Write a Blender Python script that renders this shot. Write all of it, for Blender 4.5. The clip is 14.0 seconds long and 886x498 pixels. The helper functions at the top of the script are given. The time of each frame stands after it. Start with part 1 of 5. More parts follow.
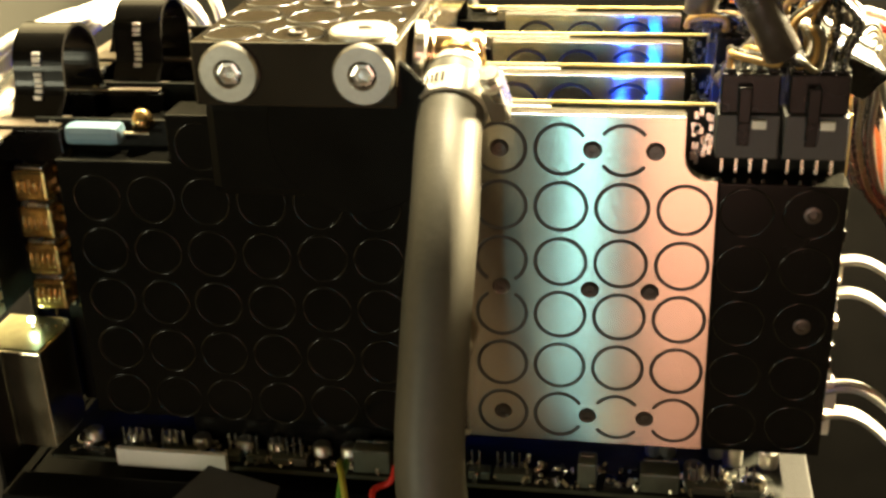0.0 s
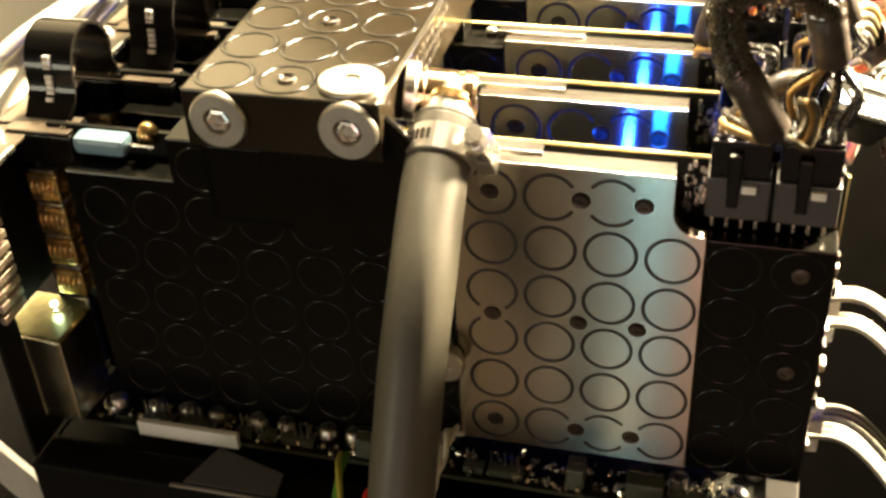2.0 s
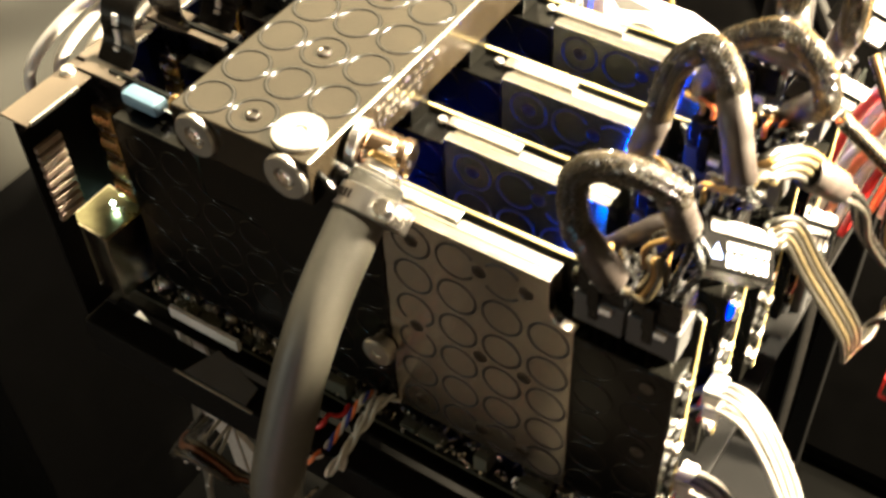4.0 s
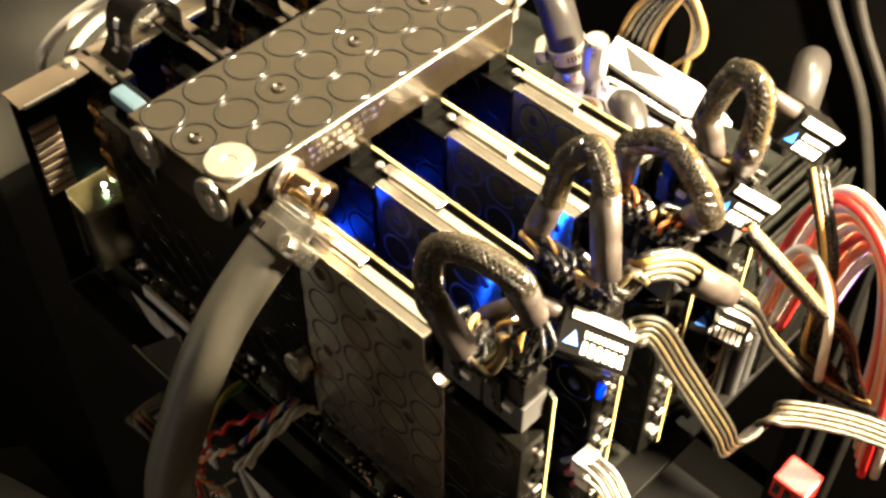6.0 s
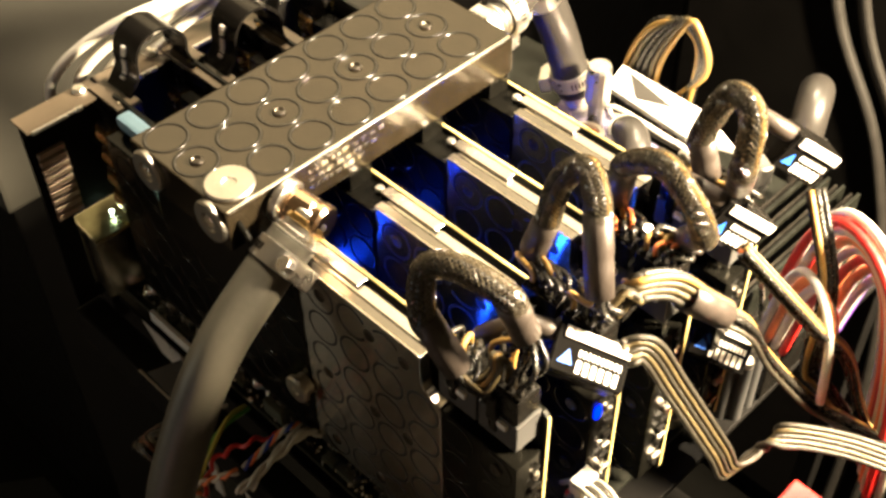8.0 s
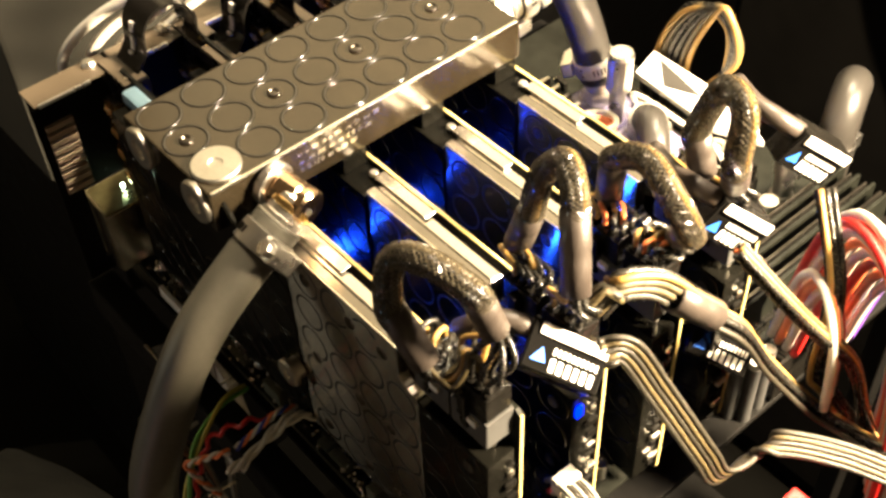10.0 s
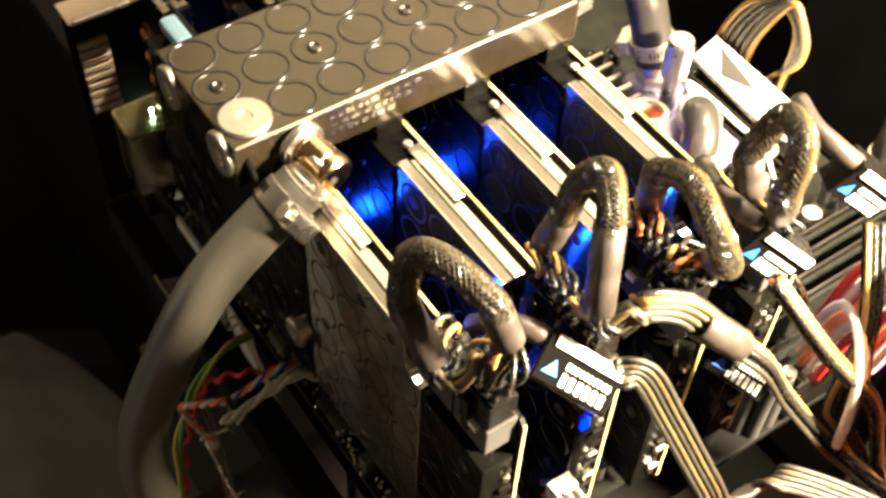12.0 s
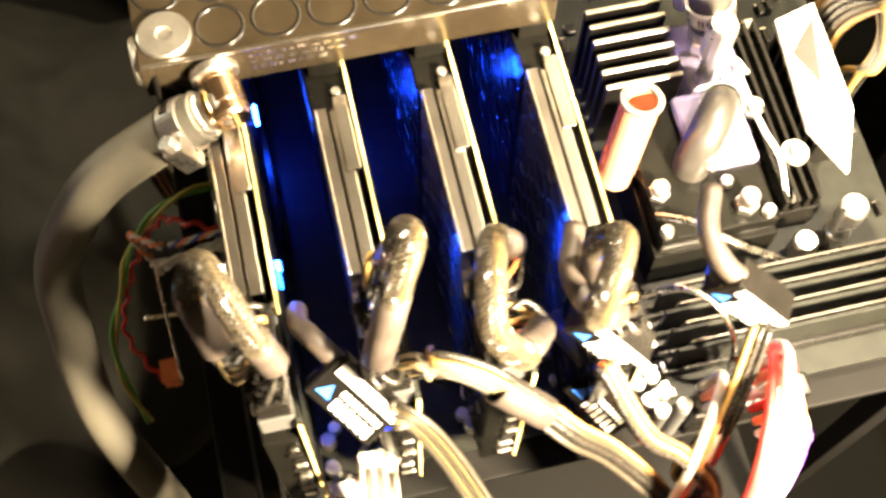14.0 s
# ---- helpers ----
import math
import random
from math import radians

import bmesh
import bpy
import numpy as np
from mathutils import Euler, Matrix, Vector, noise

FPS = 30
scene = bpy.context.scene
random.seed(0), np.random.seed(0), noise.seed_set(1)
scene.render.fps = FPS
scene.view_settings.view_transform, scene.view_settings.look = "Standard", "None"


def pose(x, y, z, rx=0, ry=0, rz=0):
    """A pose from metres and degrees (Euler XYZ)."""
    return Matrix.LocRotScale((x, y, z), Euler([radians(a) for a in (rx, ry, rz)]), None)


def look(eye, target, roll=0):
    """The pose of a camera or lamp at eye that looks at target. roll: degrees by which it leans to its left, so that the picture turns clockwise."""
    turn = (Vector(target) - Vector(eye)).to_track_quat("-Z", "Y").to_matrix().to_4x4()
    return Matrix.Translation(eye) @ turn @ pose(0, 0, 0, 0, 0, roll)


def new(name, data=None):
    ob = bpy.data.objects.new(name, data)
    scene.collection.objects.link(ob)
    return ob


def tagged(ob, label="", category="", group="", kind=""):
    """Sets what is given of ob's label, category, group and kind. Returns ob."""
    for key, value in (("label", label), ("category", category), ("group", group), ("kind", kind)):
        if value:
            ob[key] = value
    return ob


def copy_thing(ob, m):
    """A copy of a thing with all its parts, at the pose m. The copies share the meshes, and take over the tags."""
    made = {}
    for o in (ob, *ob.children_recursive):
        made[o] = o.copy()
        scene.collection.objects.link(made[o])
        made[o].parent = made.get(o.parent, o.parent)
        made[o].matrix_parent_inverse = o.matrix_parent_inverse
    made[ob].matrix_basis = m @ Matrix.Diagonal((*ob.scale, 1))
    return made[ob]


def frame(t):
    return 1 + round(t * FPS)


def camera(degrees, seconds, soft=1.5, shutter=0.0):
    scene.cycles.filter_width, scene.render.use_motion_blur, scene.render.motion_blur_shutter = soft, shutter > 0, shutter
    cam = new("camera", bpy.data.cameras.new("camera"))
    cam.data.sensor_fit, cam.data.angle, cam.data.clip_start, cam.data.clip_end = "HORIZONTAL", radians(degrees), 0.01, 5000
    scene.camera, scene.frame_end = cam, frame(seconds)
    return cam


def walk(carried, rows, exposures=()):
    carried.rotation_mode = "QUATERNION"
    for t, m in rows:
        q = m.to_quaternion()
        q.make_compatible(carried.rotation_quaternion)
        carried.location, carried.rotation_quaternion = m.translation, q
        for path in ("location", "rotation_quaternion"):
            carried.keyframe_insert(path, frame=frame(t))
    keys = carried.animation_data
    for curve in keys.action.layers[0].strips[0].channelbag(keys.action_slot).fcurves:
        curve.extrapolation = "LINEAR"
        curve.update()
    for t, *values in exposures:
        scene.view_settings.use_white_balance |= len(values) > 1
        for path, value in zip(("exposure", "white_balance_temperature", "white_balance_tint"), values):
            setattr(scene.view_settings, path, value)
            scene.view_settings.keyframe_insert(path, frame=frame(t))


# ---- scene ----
LENS = 40.38
PATH = [
    (0, (0.0436, -0.3422, 0.2467), (-0.0213, 0.0154, 0.0797), -2.10),
    (0.5, (0.0495, -0.3331, 0.2606), (-0.0202, 0.0164, 0.0788), -2.57),
    (1, (0.0543, -0.3219, 0.2772), (-0.0207, 0.0177, 0.0795), -2.84),
    (1.5, (0.0693, -0.3071, 0.2990), (-0.0216, 0.0167, 0.0824), -3.20),
    (2, (0.0716, -0.3004, 0.3181), (-0.0196, 0.0138, 0.0880), -3.19),
    (2.5, (0.0886, -0.3020, 0.3400), (-0.0121, -0.0005, 0.0972), -1.62),
    (3, (0.1137, -0.2843, 0.3703), (-0.0036, -0.0083, 0.1056), -1.81),
    (3.5, (0.1490, -0.2472, 0.4021), (0.0067, -0.0079, 0.1150), -4.27),
    (4, (0.1768, -0.2297, 0.4264), (0.0188, -0.0070, 0.1342), -2.80),
    (6.5, (0.2487, -0.1782, 0.4651), (0.0558, 0.0117, 0.1706), -0.53),
    (7, (0.2535, -0.1816, 0.4580), (0.0539, 0.0134, 0.1714), -1.02),
    (7.5, (0.2570, -0.1829, 0.4561), (0.0538, 0.0138, 0.1732), -1.58),
    (8, (0.2532, -0.1797, 0.4627), (0.0536, 0.0143, 0.1754), -0.99),
    (8.5, (0.2571, -0.1765, 0.4619), (0.0550, 0.0129, 0.1733), -1.68),
    (11, (0.2716, -0.1359, 0.4507), (0.0531, 0.0260, 0.1573), -2.20),
    (11.5, (0.2638, -0.1374, 0.4416), (0.0464, 0.0272, 0.1489), 0.07),
    (12, (0.2461, -0.1291, 0.4622), (0.0441, 0.0224, 0.1520), 3.28),
    (12.5, (0.2374, -0.1060, 0.4824), (0.0471, 0.0230, 0.1551), 5.19),
    (13, (0.2486, -0.0650, 0.4783), (0.0509, 0.0368, 0.1458), 2.83),
    (13.5, (0.2372, -0.0161, 0.4970), (0.0586, 0.0554, 0.1464), 3.25),
    (14, (0.2159, 0.0333, 0.5230), (0.0625, 0.0725, 0.1557), 1.58),
]

cam = camera(LENS, 14.0, soft=2.9, shutter=0.8)
walk(cam, [(t, look(eye, target, roll)) for t, eye, target, roll in PATH],
     [(0.0, 1.80, 6450, 0), (2.0, 1.68, 6300, 9), (4.0, 1.44, 5600, 10), (6.5, 0.70, 6050, 11), (7.2, 0.70, 6050, 11), (8.0, 0.56, 6150, 13), (8.5, 0.50, 6200, 13),
      (11.0, 0.62, 6200, 13), (12.0, 0.88, 6000, 12), (12.5, 1.42, 5950, 11), (14.0, 1.45, 6150, 12)])

# ---- world and lamps ----
world = bpy.data.worlds.new("room_air")
scene.world = world
world.use_nodes = True
world.node_tree.nodes["Background"].inputs[0].default_value = (0.9, 0.75, 0.55, 1)
world.node_tree.nodes["Background"].inputs[1].default_value = 0.02


def area(name, eye, target, size, watts, colour, tall=0.0):
    data = bpy.data.lights.new(name, "AREA")
    data.shape, data.size, data.energy, data.color = ("RECTANGLE" if tall else "DISK"), size, watts, colour
    if tall:
        data.size_y = tall
    ob = new(name, data)
    ob.matrix_world = look(eye, target)
    return ob


area("lamp_desk", (0.40, 0.34, 0.38), (0.12, 0.13, 0.05), 0.08, 40.0, (1.0, 0.77, 0.46))
area("lamp_bulb", (0.00, 0.56, 1.10), (0.0, 0.05, 0.1), 0.06, 28.0, (1.0, 0.79, 0.50))
area("lamp_ceiling", (-0.85, 0.85, 1.02), (0.0, 0.05, 0.1), 1.10, 5.2, (1.0, 0.75, 0.37))
area("lamp_behind", (0.125, -1.50, 0.00), (0.03, 0.0, 0.0), 0.17, 0.85, (1.0, 0.44, 0.30), 0.9)
# Unseen soft fill, added to lift the hose and the cards' left ends.
area("fill_side", (-0.95, -1.30, 0.15), (-0.05, 0.0, 0.05), 0.30, 1.6, (1.0, 0.92, 0.66))
area("lamp_screen", (-0.05, -1.55, 0.00), (0.03, 0.0, 0.0), 0.045, 0.42, (0.42, 0.92, 1.0), 1.0)


# ---- materials ----
def material(name, colour, rough=0.5, metal=0.0, vary=0.25, scale=60.0, bump=0.0, bump_scale=400.0, aniso=0.0, spec=0.5, per_object=0.0):
    """Principled surface with broad stains, fine grain and optional relief."""
    m = bpy.data.materials.new(name)
    m.use_nodes = True
    nt = m.node_tree
    n, link = nt.nodes, nt.links.new
    b = n["Principled BSDF"]
    b.inputs["Roughness"].default_value = rough
    b.inputs["Metallic"].default_value = metal
    b.inputs["Specular IOR Level"].default_value = spec
    co = n.new("ShaderNodeTexCoord")
    big = n.new("ShaderNodeTexNoise")
    big.inputs["Scale"].default_value, big.inputs["Detail"].default_value = scale, 5
    fine = n.new("ShaderNodeTexNoise")
    fine.inputs["Scale"].default_value, fine.inputs["Detail"].default_value = scale * 14, 3
    link(co.outputs["Object"], big.inputs["Vector"])
    link(co.outputs["Object"], fine.inputs["Vector"])
    mix = n.new("ShaderNodeMath")
    mix.operation = "ADD"
    half = n.new("ShaderNodeMath")
    half.operation, half.inputs[1].default_value = "MULTIPLY", 0.5
    link(fine.outputs["Fac"], half.inputs[0])
    link(big.outputs["Fac"], mix.inputs[0])
    link(half.outputs[0], mix.inputs[1])
    ramp = n.new("ShaderNodeMapRange")
    ramp.inputs["From Min"].default_value, ramp.inputs["From Max"].default_value = 0.45, 1.05
    ramp.inputs["To Min"].default_value, ramp.inputs["To Max"].default_value = 1 - vary, 1 + vary
    link(mix.outputs[0], ramp.inputs["Value"])
    factor = ramp.outputs[0]
    if per_object:
        info = n.new("ShaderNodeObjectInfo")
        r = n.new("ShaderNodeMapRange")
        r.inputs["To Min"].default_value, r.inputs["To Max"].default_value = 1 - per_object, 1 + per_object
        link(info.outputs["Random"], r.inputs["Value"])
        times = n.new("ShaderNodeMath")
        times.operation = "MULTIPLY"
        link(factor, times.inputs[0])
        link(r.outputs[0], times.inputs[1])
        factor = times.outputs[0]
    scaled = n.new("ShaderNodeVectorMath")
    scaled.operation = "SCALE"
    scaled.inputs[0].default_value = colour
    link(factor, scaled.inputs["Scale"])
    link(scaled.outputs[0], b.inputs["Base Color"])
    rr = n.new("ShaderNodeMapRange")
    rr.inputs["To Min"].default_value, rr.inputs["To Max"].default_value = max(0.02, rough * 0.8), min(1, rough * 1.25)
    link(big.outputs["Fac"], rr.inputs["Value"])
    link(rr.outputs[0], b.inputs["Roughness"])
    if aniso:
        b.inputs["Anisotropic"].default_value = aniso
        along = n.new("ShaderNodeCombineXYZ")
        along.inputs[0].default_value = 1.0
        link(along.outputs[0], b.inputs["Tangent"])
        b.inputs["Anisotropic Rotation"].default_value = 0.25
    if bump:
        relief = n.new("ShaderNodeTexNoise")
        relief.inputs["Scale"].default_value, relief.inputs["Detail"].default_value = bump_scale, 4
        link(co.outputs["Object"], relief.inputs["Vector"])
        bp = n.new("ShaderNodeBump")
        bp.inputs["Strength"].default_value, bp.inputs["Distance"].default_value = bump, 0.0005
        link(relief.outputs["Fac"], bp.inputs["Height"])
        link(bp.outputs[0], b.inputs["Normal"])
    return m


def glowing(name, colour, strength):
    m = bpy.data.materials.new(name)
    m.use_nodes = True
    b = m.node_tree.nodes["Principled BSDF"]
    b.inputs["Base Color"].default_value = (*colour, 1)
    b.inputs["Emission Color"].default_value = (*colour, 1)
    b.inputs["Emission Strength"].default_value = strength
    return m


NICKEL = material("brushed_nickel", (0.62, 0.57, 0.50), 0.19, 1.0, 0.06, 40, 0.02, 900, aniso=1.0)
NICKEL_EDGE = material("polished_nickel", (0.78, 0.74, 0.67), 0.20, 1.0, 0.08, 60, 0.05, 900)
# Nickel darkened in its base colour where the plate top reflects darkness.
SHADED_NICKEL = material("shaded_nickel", (0.22, 0.20, 0.17), 0.30, 1.0, 0.12, 60, 0.06, 900)
CHROME = material("chrome", (0.88, 0.86, 0.82), 0.28, 1.0, 0.06, 80)
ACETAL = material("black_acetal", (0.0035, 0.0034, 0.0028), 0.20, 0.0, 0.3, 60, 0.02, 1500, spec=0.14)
# The warm room mirrored in the bridge is partly put into this base colour.
ACETAL_WARM_LIT = material("satin_acetal_warm_lit", (0.013, 0.010, 0.006), 0.18, 0.0, 0.3, 60, 0.02, 1500, spec=0.5)
RIM = material("polished_rim", (0.006, 0.0055, 0.005), 0.16, 0.0, 0.2, 80, spec=1.0)
BLOCK_RIM = material("block_rim", (0.005, 0.0048, 0.0042), 0.12, 0.0, 0.2, 80, spec=0.35)
GROOVE = material("groove_black", (0.012, 0.012, 0.011), 0.5)
SCREW = material("dark_screw", (0.10, 0.09, 0.08), 0.3, 1.0)
COPPER = material("copper_plate", (0.86, 0.62, 0.42), 0.16, 1.0, 0.08, 60)
BRASS = material("aged_brass", (0.62, 0.42, 0.18), 0.25, 1.0, 0.2)
PCB = material("black_circuit_board", (0.0070, 0.0076, 0.0060), 0.42, 0.0, 0.5, 120, 0.35, 900, spec=0.14)
PCB_EDGE = material("bare_board_edge", (0.58, 0.47, 0.18), 0.40, 0.0, 0.2, 120)
PLASTIC = material("black_plastic", (0.0050, 0.0046, 0.0040), 0.26, 0.0, 0.3, 90, 0.1, 900, spec=0.22)
GREY_PLASTIC = material("grey_plastic", (0.045, 0.045, 0.045), 0.42, 0.0, 0.2, 90)
HOSE = material("grey_hose", (0.062, 0.058, 0.045), 0.48, 0.0, 0.22, 25, 0.15, 600)
# Copy of the hose grey with the far hoses' dimness in its colour.
SHADED_HOSE = material("shaded_grey_hose", (0.024, 0.022, 0.020), 0.38, 0.0, 0.14, 25, 0.15, 600)
STEEL = material("zinc_steel", (0.55, 0.53, 0.48), 0.35, 1.0, 0.15, 50, 0.1, 500)
TIN = material("tin_solder", (0.80, 0.76, 0.66), 0.26, 1.0, 0.2, 200)
TRAY = material("black_powder_coat", (0.004, 0.0038, 0.0036), 0.6, 0.0, 0.3, 60, 0.3, 1800, spec=0.08)
MATT_BLACK = material("matt_black_paint", (0.0022, 0.0020, 0.0018), 0.85, 0.0, 0.3, 30, 0.2, 900, spec=0.04)
# Wall colour darkened for the unseen south side, so black faces mirror less.
DIMMED_WALL = material("dimmed_brown_wall", (0.05, 0.044, 0.034), 0.8, 0.0, 0.15, 3, 0.1, 60, spec=0.2)
WALLPAINT = material("brown_grey_wall", (0.34, 0.30, 0.22), 0.8, 0.0, 0.15, 3, 0.1, 60)
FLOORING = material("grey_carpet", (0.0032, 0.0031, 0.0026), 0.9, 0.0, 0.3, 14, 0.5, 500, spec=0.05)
BROWN_BOUNCE = material("brown_bounce", (0.043, 0.033, 0.025), 0.55, 0.0, 0.25, 6, 0.2, 80)
BLUE_LED = glowing("blue_led", (0.01, 0.07, 1.0), 190.0)
BLUE_STRONG = glowing("blue_led_strong", (0.01, 0.06, 1.0), 190.0)
BLUE_DIM = glowing("blue_led_dim", (0.01, 0.14, 1.0), 14.0)
GREEN_GLOW = glowing("added_green_glow", (0.72, 1.0, 0.66), 22.0)
BLUE_FAINT = glowing("blue_led_faint", (0.0, 0.02, 1.0), 3.0)


# ---- shaping helpers ----
def part(name, bm, mat, parent=None, label="", smooth=False):
    me = bpy.data.meshes.new(name)
    bm.normal_update()
    bm.to_mesh(me)
    bm.free()
    me.materials.append(mat)
    if smooth:
        for p in me.polygons:
            p.use_smooth = True
    ob = new(name, me)
    ob.parent = parent
    if label:
        ob["label"] = label
    return ob


def base(name, label, category, group="", at=(0, 0, 0), kind=""):
    ob = new(name)
    ob.location = at
    ob.empty_display_size = 0.01
    return tagged(ob, label, category, group, kind)


def box(x0, x1, y0, y1, z0, z1, bevel=0.0, bm=None, segments=2):
    one = bmesh.new()
    bmesh.ops.create_cube(one, size=1)
    bmesh.ops.scale(one, vec=(x1 - x0, y1 - y0, z1 - z0), verts=one.verts)
    bmesh.ops.translate(one, vec=((x0 + x1) / 2, (y0 + y1) / 2, (z0 + z1) / 2), verts=one.verts)
    if bevel:
        bmesh.ops.bevel(one, geom=list(one.edges), offset=bevel, segments=segments, affect="EDGES", profile=0.6)
    return join(bm, one)


def join(bm, one):
    """Adds one to bm, or is it."""
    if bm is None:
        return one
    me = bpy.data.meshes.new("tmp")
    one.to_mesh(me)
    one.free()
    bm.from_mesh(me)
    bpy.data.meshes.remove(me)
    return bm


def turned(profile, steps=32, m=None, bm=None):
    """A lathe: profile of (radius, height) round z, then moved by m."""
    one = bmesh.new()
    rings = []
    for r, h in profile:
        if r < 1e-7:
            rings.append([one.verts.new((0, 0, h))])
        else:
            rings.append([one.verts.new((r * math.cos(2 * math.pi * i / steps), r * math.sin(2 * math.pi * i / steps), h)) for i in range(steps)])
    for a, b in zip(rings, rings[1:]):
        for i in range(steps):
            j = (i + 1) % steps
            if len(a) == 1 and len(b) == 1:
                continue
            if len(a) == 1:
                one.faces.new((a[0], b[i], b[j]))
            elif len(b) == 1:
                one.faces.new((a[i], a[j], b[0]))
            else:
                one.faces.new((a[i], a[j], b[j], b[i]))
    bmesh.ops.recalc_face_normals(one, faces=one.faces)
    if m is not None:
        bmesh.ops.transform(one, matrix=m, verts=one.verts)
    return join(bm, one)


def smooth_line(points, per=8):
    """Catmull-Rom through the points."""
    p = [Vector(v) for v in points]
    p = [2 * p[0] - p[1]] + p + [2 * p[-1] - p[-2]]
    out = []
    for a, b, c, d in zip(p, p[1:], p[2:], p[3:]):
        for k in range(per):
            t = k / per
            out.append(0.5 * (2 * b + (c - a) * t + (2 * a - 5 * b + 4 * c - d) * t * t + (3 * b - a - 3 * c + d) * t ** 3))
    out.append(p[-2])
    return out


def frames_along(line):
    """Tangent, side and up along a line, with no twist."""
    tangents = [(line[min(i + 1, len(line) - 1)] - line[max(i - 1, 0)]).normalized() for i in range(len(line))]
    up = Vector((0, 0, 1)) if abs(tangents[0].z) < 0.9 else Vector((0, 1, 0))
    out = []
    for t in tangents:
        side = t.cross(up).normalized()
        up = side.cross(t).normalized()
        out.append((t, side, up))
    return out


def tube(line, radius, sides=12, bm=None, flat=1.0, cap=True):
    """A round, or flattened, bar along a line; radius is a number or a function of 0..1."""
    one = bmesh.new()
    rings = []
    n = len(line) - 1
    for i, (v, (t, s, u)) in enumerate(zip(line, frames_along(line))):
        r = radius(i / n) if callable(radius) else radius
        rings.append([one.verts.new(v + s * (r * math.cos(2 * math.pi * k / sides)) + u * (r * flat * math.sin(2 * math.pi * k / sides))) for k in range(sides)])
    for a, b in zip(rings, rings[1:]):
        for i in range(sides):
            j = (i + 1) % sides
            one.faces.new((a[i], a[j], b[j], b[i]))
    if cap:
        one.faces.new(rings[0][::-1])
        one.faces.new(rings[-1])
    bmesh.ops.recalc_face_normals(one, faces=one.faces)
    return join(bm, one)


def ring(radius, minor, m, a0=0.0, a1=360.0, steps=40, sides=6, squash=1.0):
    """A torus, or an arc of one, round z, moved by m."""
    one = bmesh.new()
    whole = a1 - a0 >= 359.9
    rows = []
    for i in range(steps + (0 if whole else 1)):
        a = radians(a0 + (a1 - a0) * i / steps)
        rows.append([one.verts.new(((radius + minor * math.cos(2 * math.pi * k / sides)) * math.cos(a), (radius + minor * math.cos(2 * math.pi * k / sides)) * math.sin(a), squash * minor * math.sin(2 * math.pi * k / sides))) for k in range(sides)])
    pairs = list(zip(rows, rows[1:])) + ([(rows[-1], rows[0])] if whole else [])
    for a, b in pairs:
        for k in range(sides):
            l = (k + 1) % sides
            one.faces.new((a[k], b[k], b[l], a[l]))
    if not whole:
        one.faces.new(rows[0])
        one.faces.new(rows[-1][::-1])
    bmesh.ops.recalc_face_normals(one, faces=one.faces)
    bmesh.ops.transform(one, matrix=m, verts=one.verts)
    return one


def slab(outline, y0, y1, bevel=0.0):
    """A plate in x and z from an outline, from y0 to y1."""
    one = bmesh.new()
    a = [one.verts.new((x, y0, z)) for x, z in outline]
    b = [one.verts.new((x, y1, z)) for x, z in outline]
    n = len(outline)
    one.faces.new(a)
    one.faces.new(b[::-1])
    for i in range(n):
        one.faces.new((a[i], b[i], b[(i + 1) % n], a[(i + 1) % n]))
    bmesh.ops.recalc_face_normals(one, faces=one.faces)
    if bevel:
        bmesh.ops.bevel(one, geom=list(one.edges), offset=bevel, segments=2, affect="EDGES", profile=0.6)
    return one


def prism(outline, z0, z1, bevel=0.0):
    one = bmesh.new()
    a = [one.verts.new((x, y, z0)) for x, y in outline]
    b = [one.verts.new((x, y, z1)) for x, y in outline]
    n = len(outline)
    one.faces.new(a[::-1])
    one.faces.new(b)
    for i in range(n):
        one.faces.new((a[i], a[(i + 1) % n], b[(i + 1) % n], b[i]))
    bmesh.ops.recalc_face_normals(one, faces=one.faces)
    if bevel:
        bmesh.ops.bevel(one, geom=list(one.edges), offset=bevel, segments=2, affect="EDGES", profile=0.6)
    return one


P = 0.0187  # pitch of the circle pattern
Z6 = 0.028  # lowest row of circles
SLOT = 0.0406  # from card to card

# ---- the room ----
def room():
    w, d, h = 1.9, 1.9, 1.7
    z0 = -0.75
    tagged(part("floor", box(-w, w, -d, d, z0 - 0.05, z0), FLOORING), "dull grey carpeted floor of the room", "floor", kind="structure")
    # Unseen brown panel, added for the nickel plates to mirror.
    tagged(part("floor_bounce", box(-0.9, w, -d, -0.42, z0 + 0.0005, z0 + 0.012), BROWN_BOUNCE), "added brown floor panel out of view, for the plate's reflection", "floor", kind="structure")
    tagged(part("ceiling", box(-w, w, -d, d, h, h + 0.05), WALLPAINT), "plain dim ceiling over the room", "ceiling", kind="structure")
    tagged(part("wall_north", box(-w, w, d, d + 0.1, z0, h), WALLPAINT), "plain grey-brown painted wall", "wall", kind="structure")
    tagged(part("wall_south", box(-w, w, -d - 0.1, -d, z0, h), DIMMED_WALL), "plain unseen wall coloured dark to keep reflections low", "wall", kind="structure")
    tagged(part("wall_east", box(w, w + 0.1, -d, d, z0, h), WALLPAINT), "plain grey-brown painted wall", "wall", kind="structure")
    tagged(part("wall_west", box(-w - 0.1, -w, -d, d, z0, h), WALLPAINT), "plain grey-brown painted wall", "wall", kind="structure")


room()

# ---- bench and motherboard ----
bench = base("test_bench", "black powder-coated open bench tray under the motherboard", "bench")
part("tray_plate", box(-0.18, 0.1065, -0.004, 0.308, -0.016, -0.012, 0.001), TRAY, bench)
part("front_rail", box(-0.172, 0.1065, -0.0300, -0.0150, -0.022, 0.0008, 0.0015), TRAY, bench)
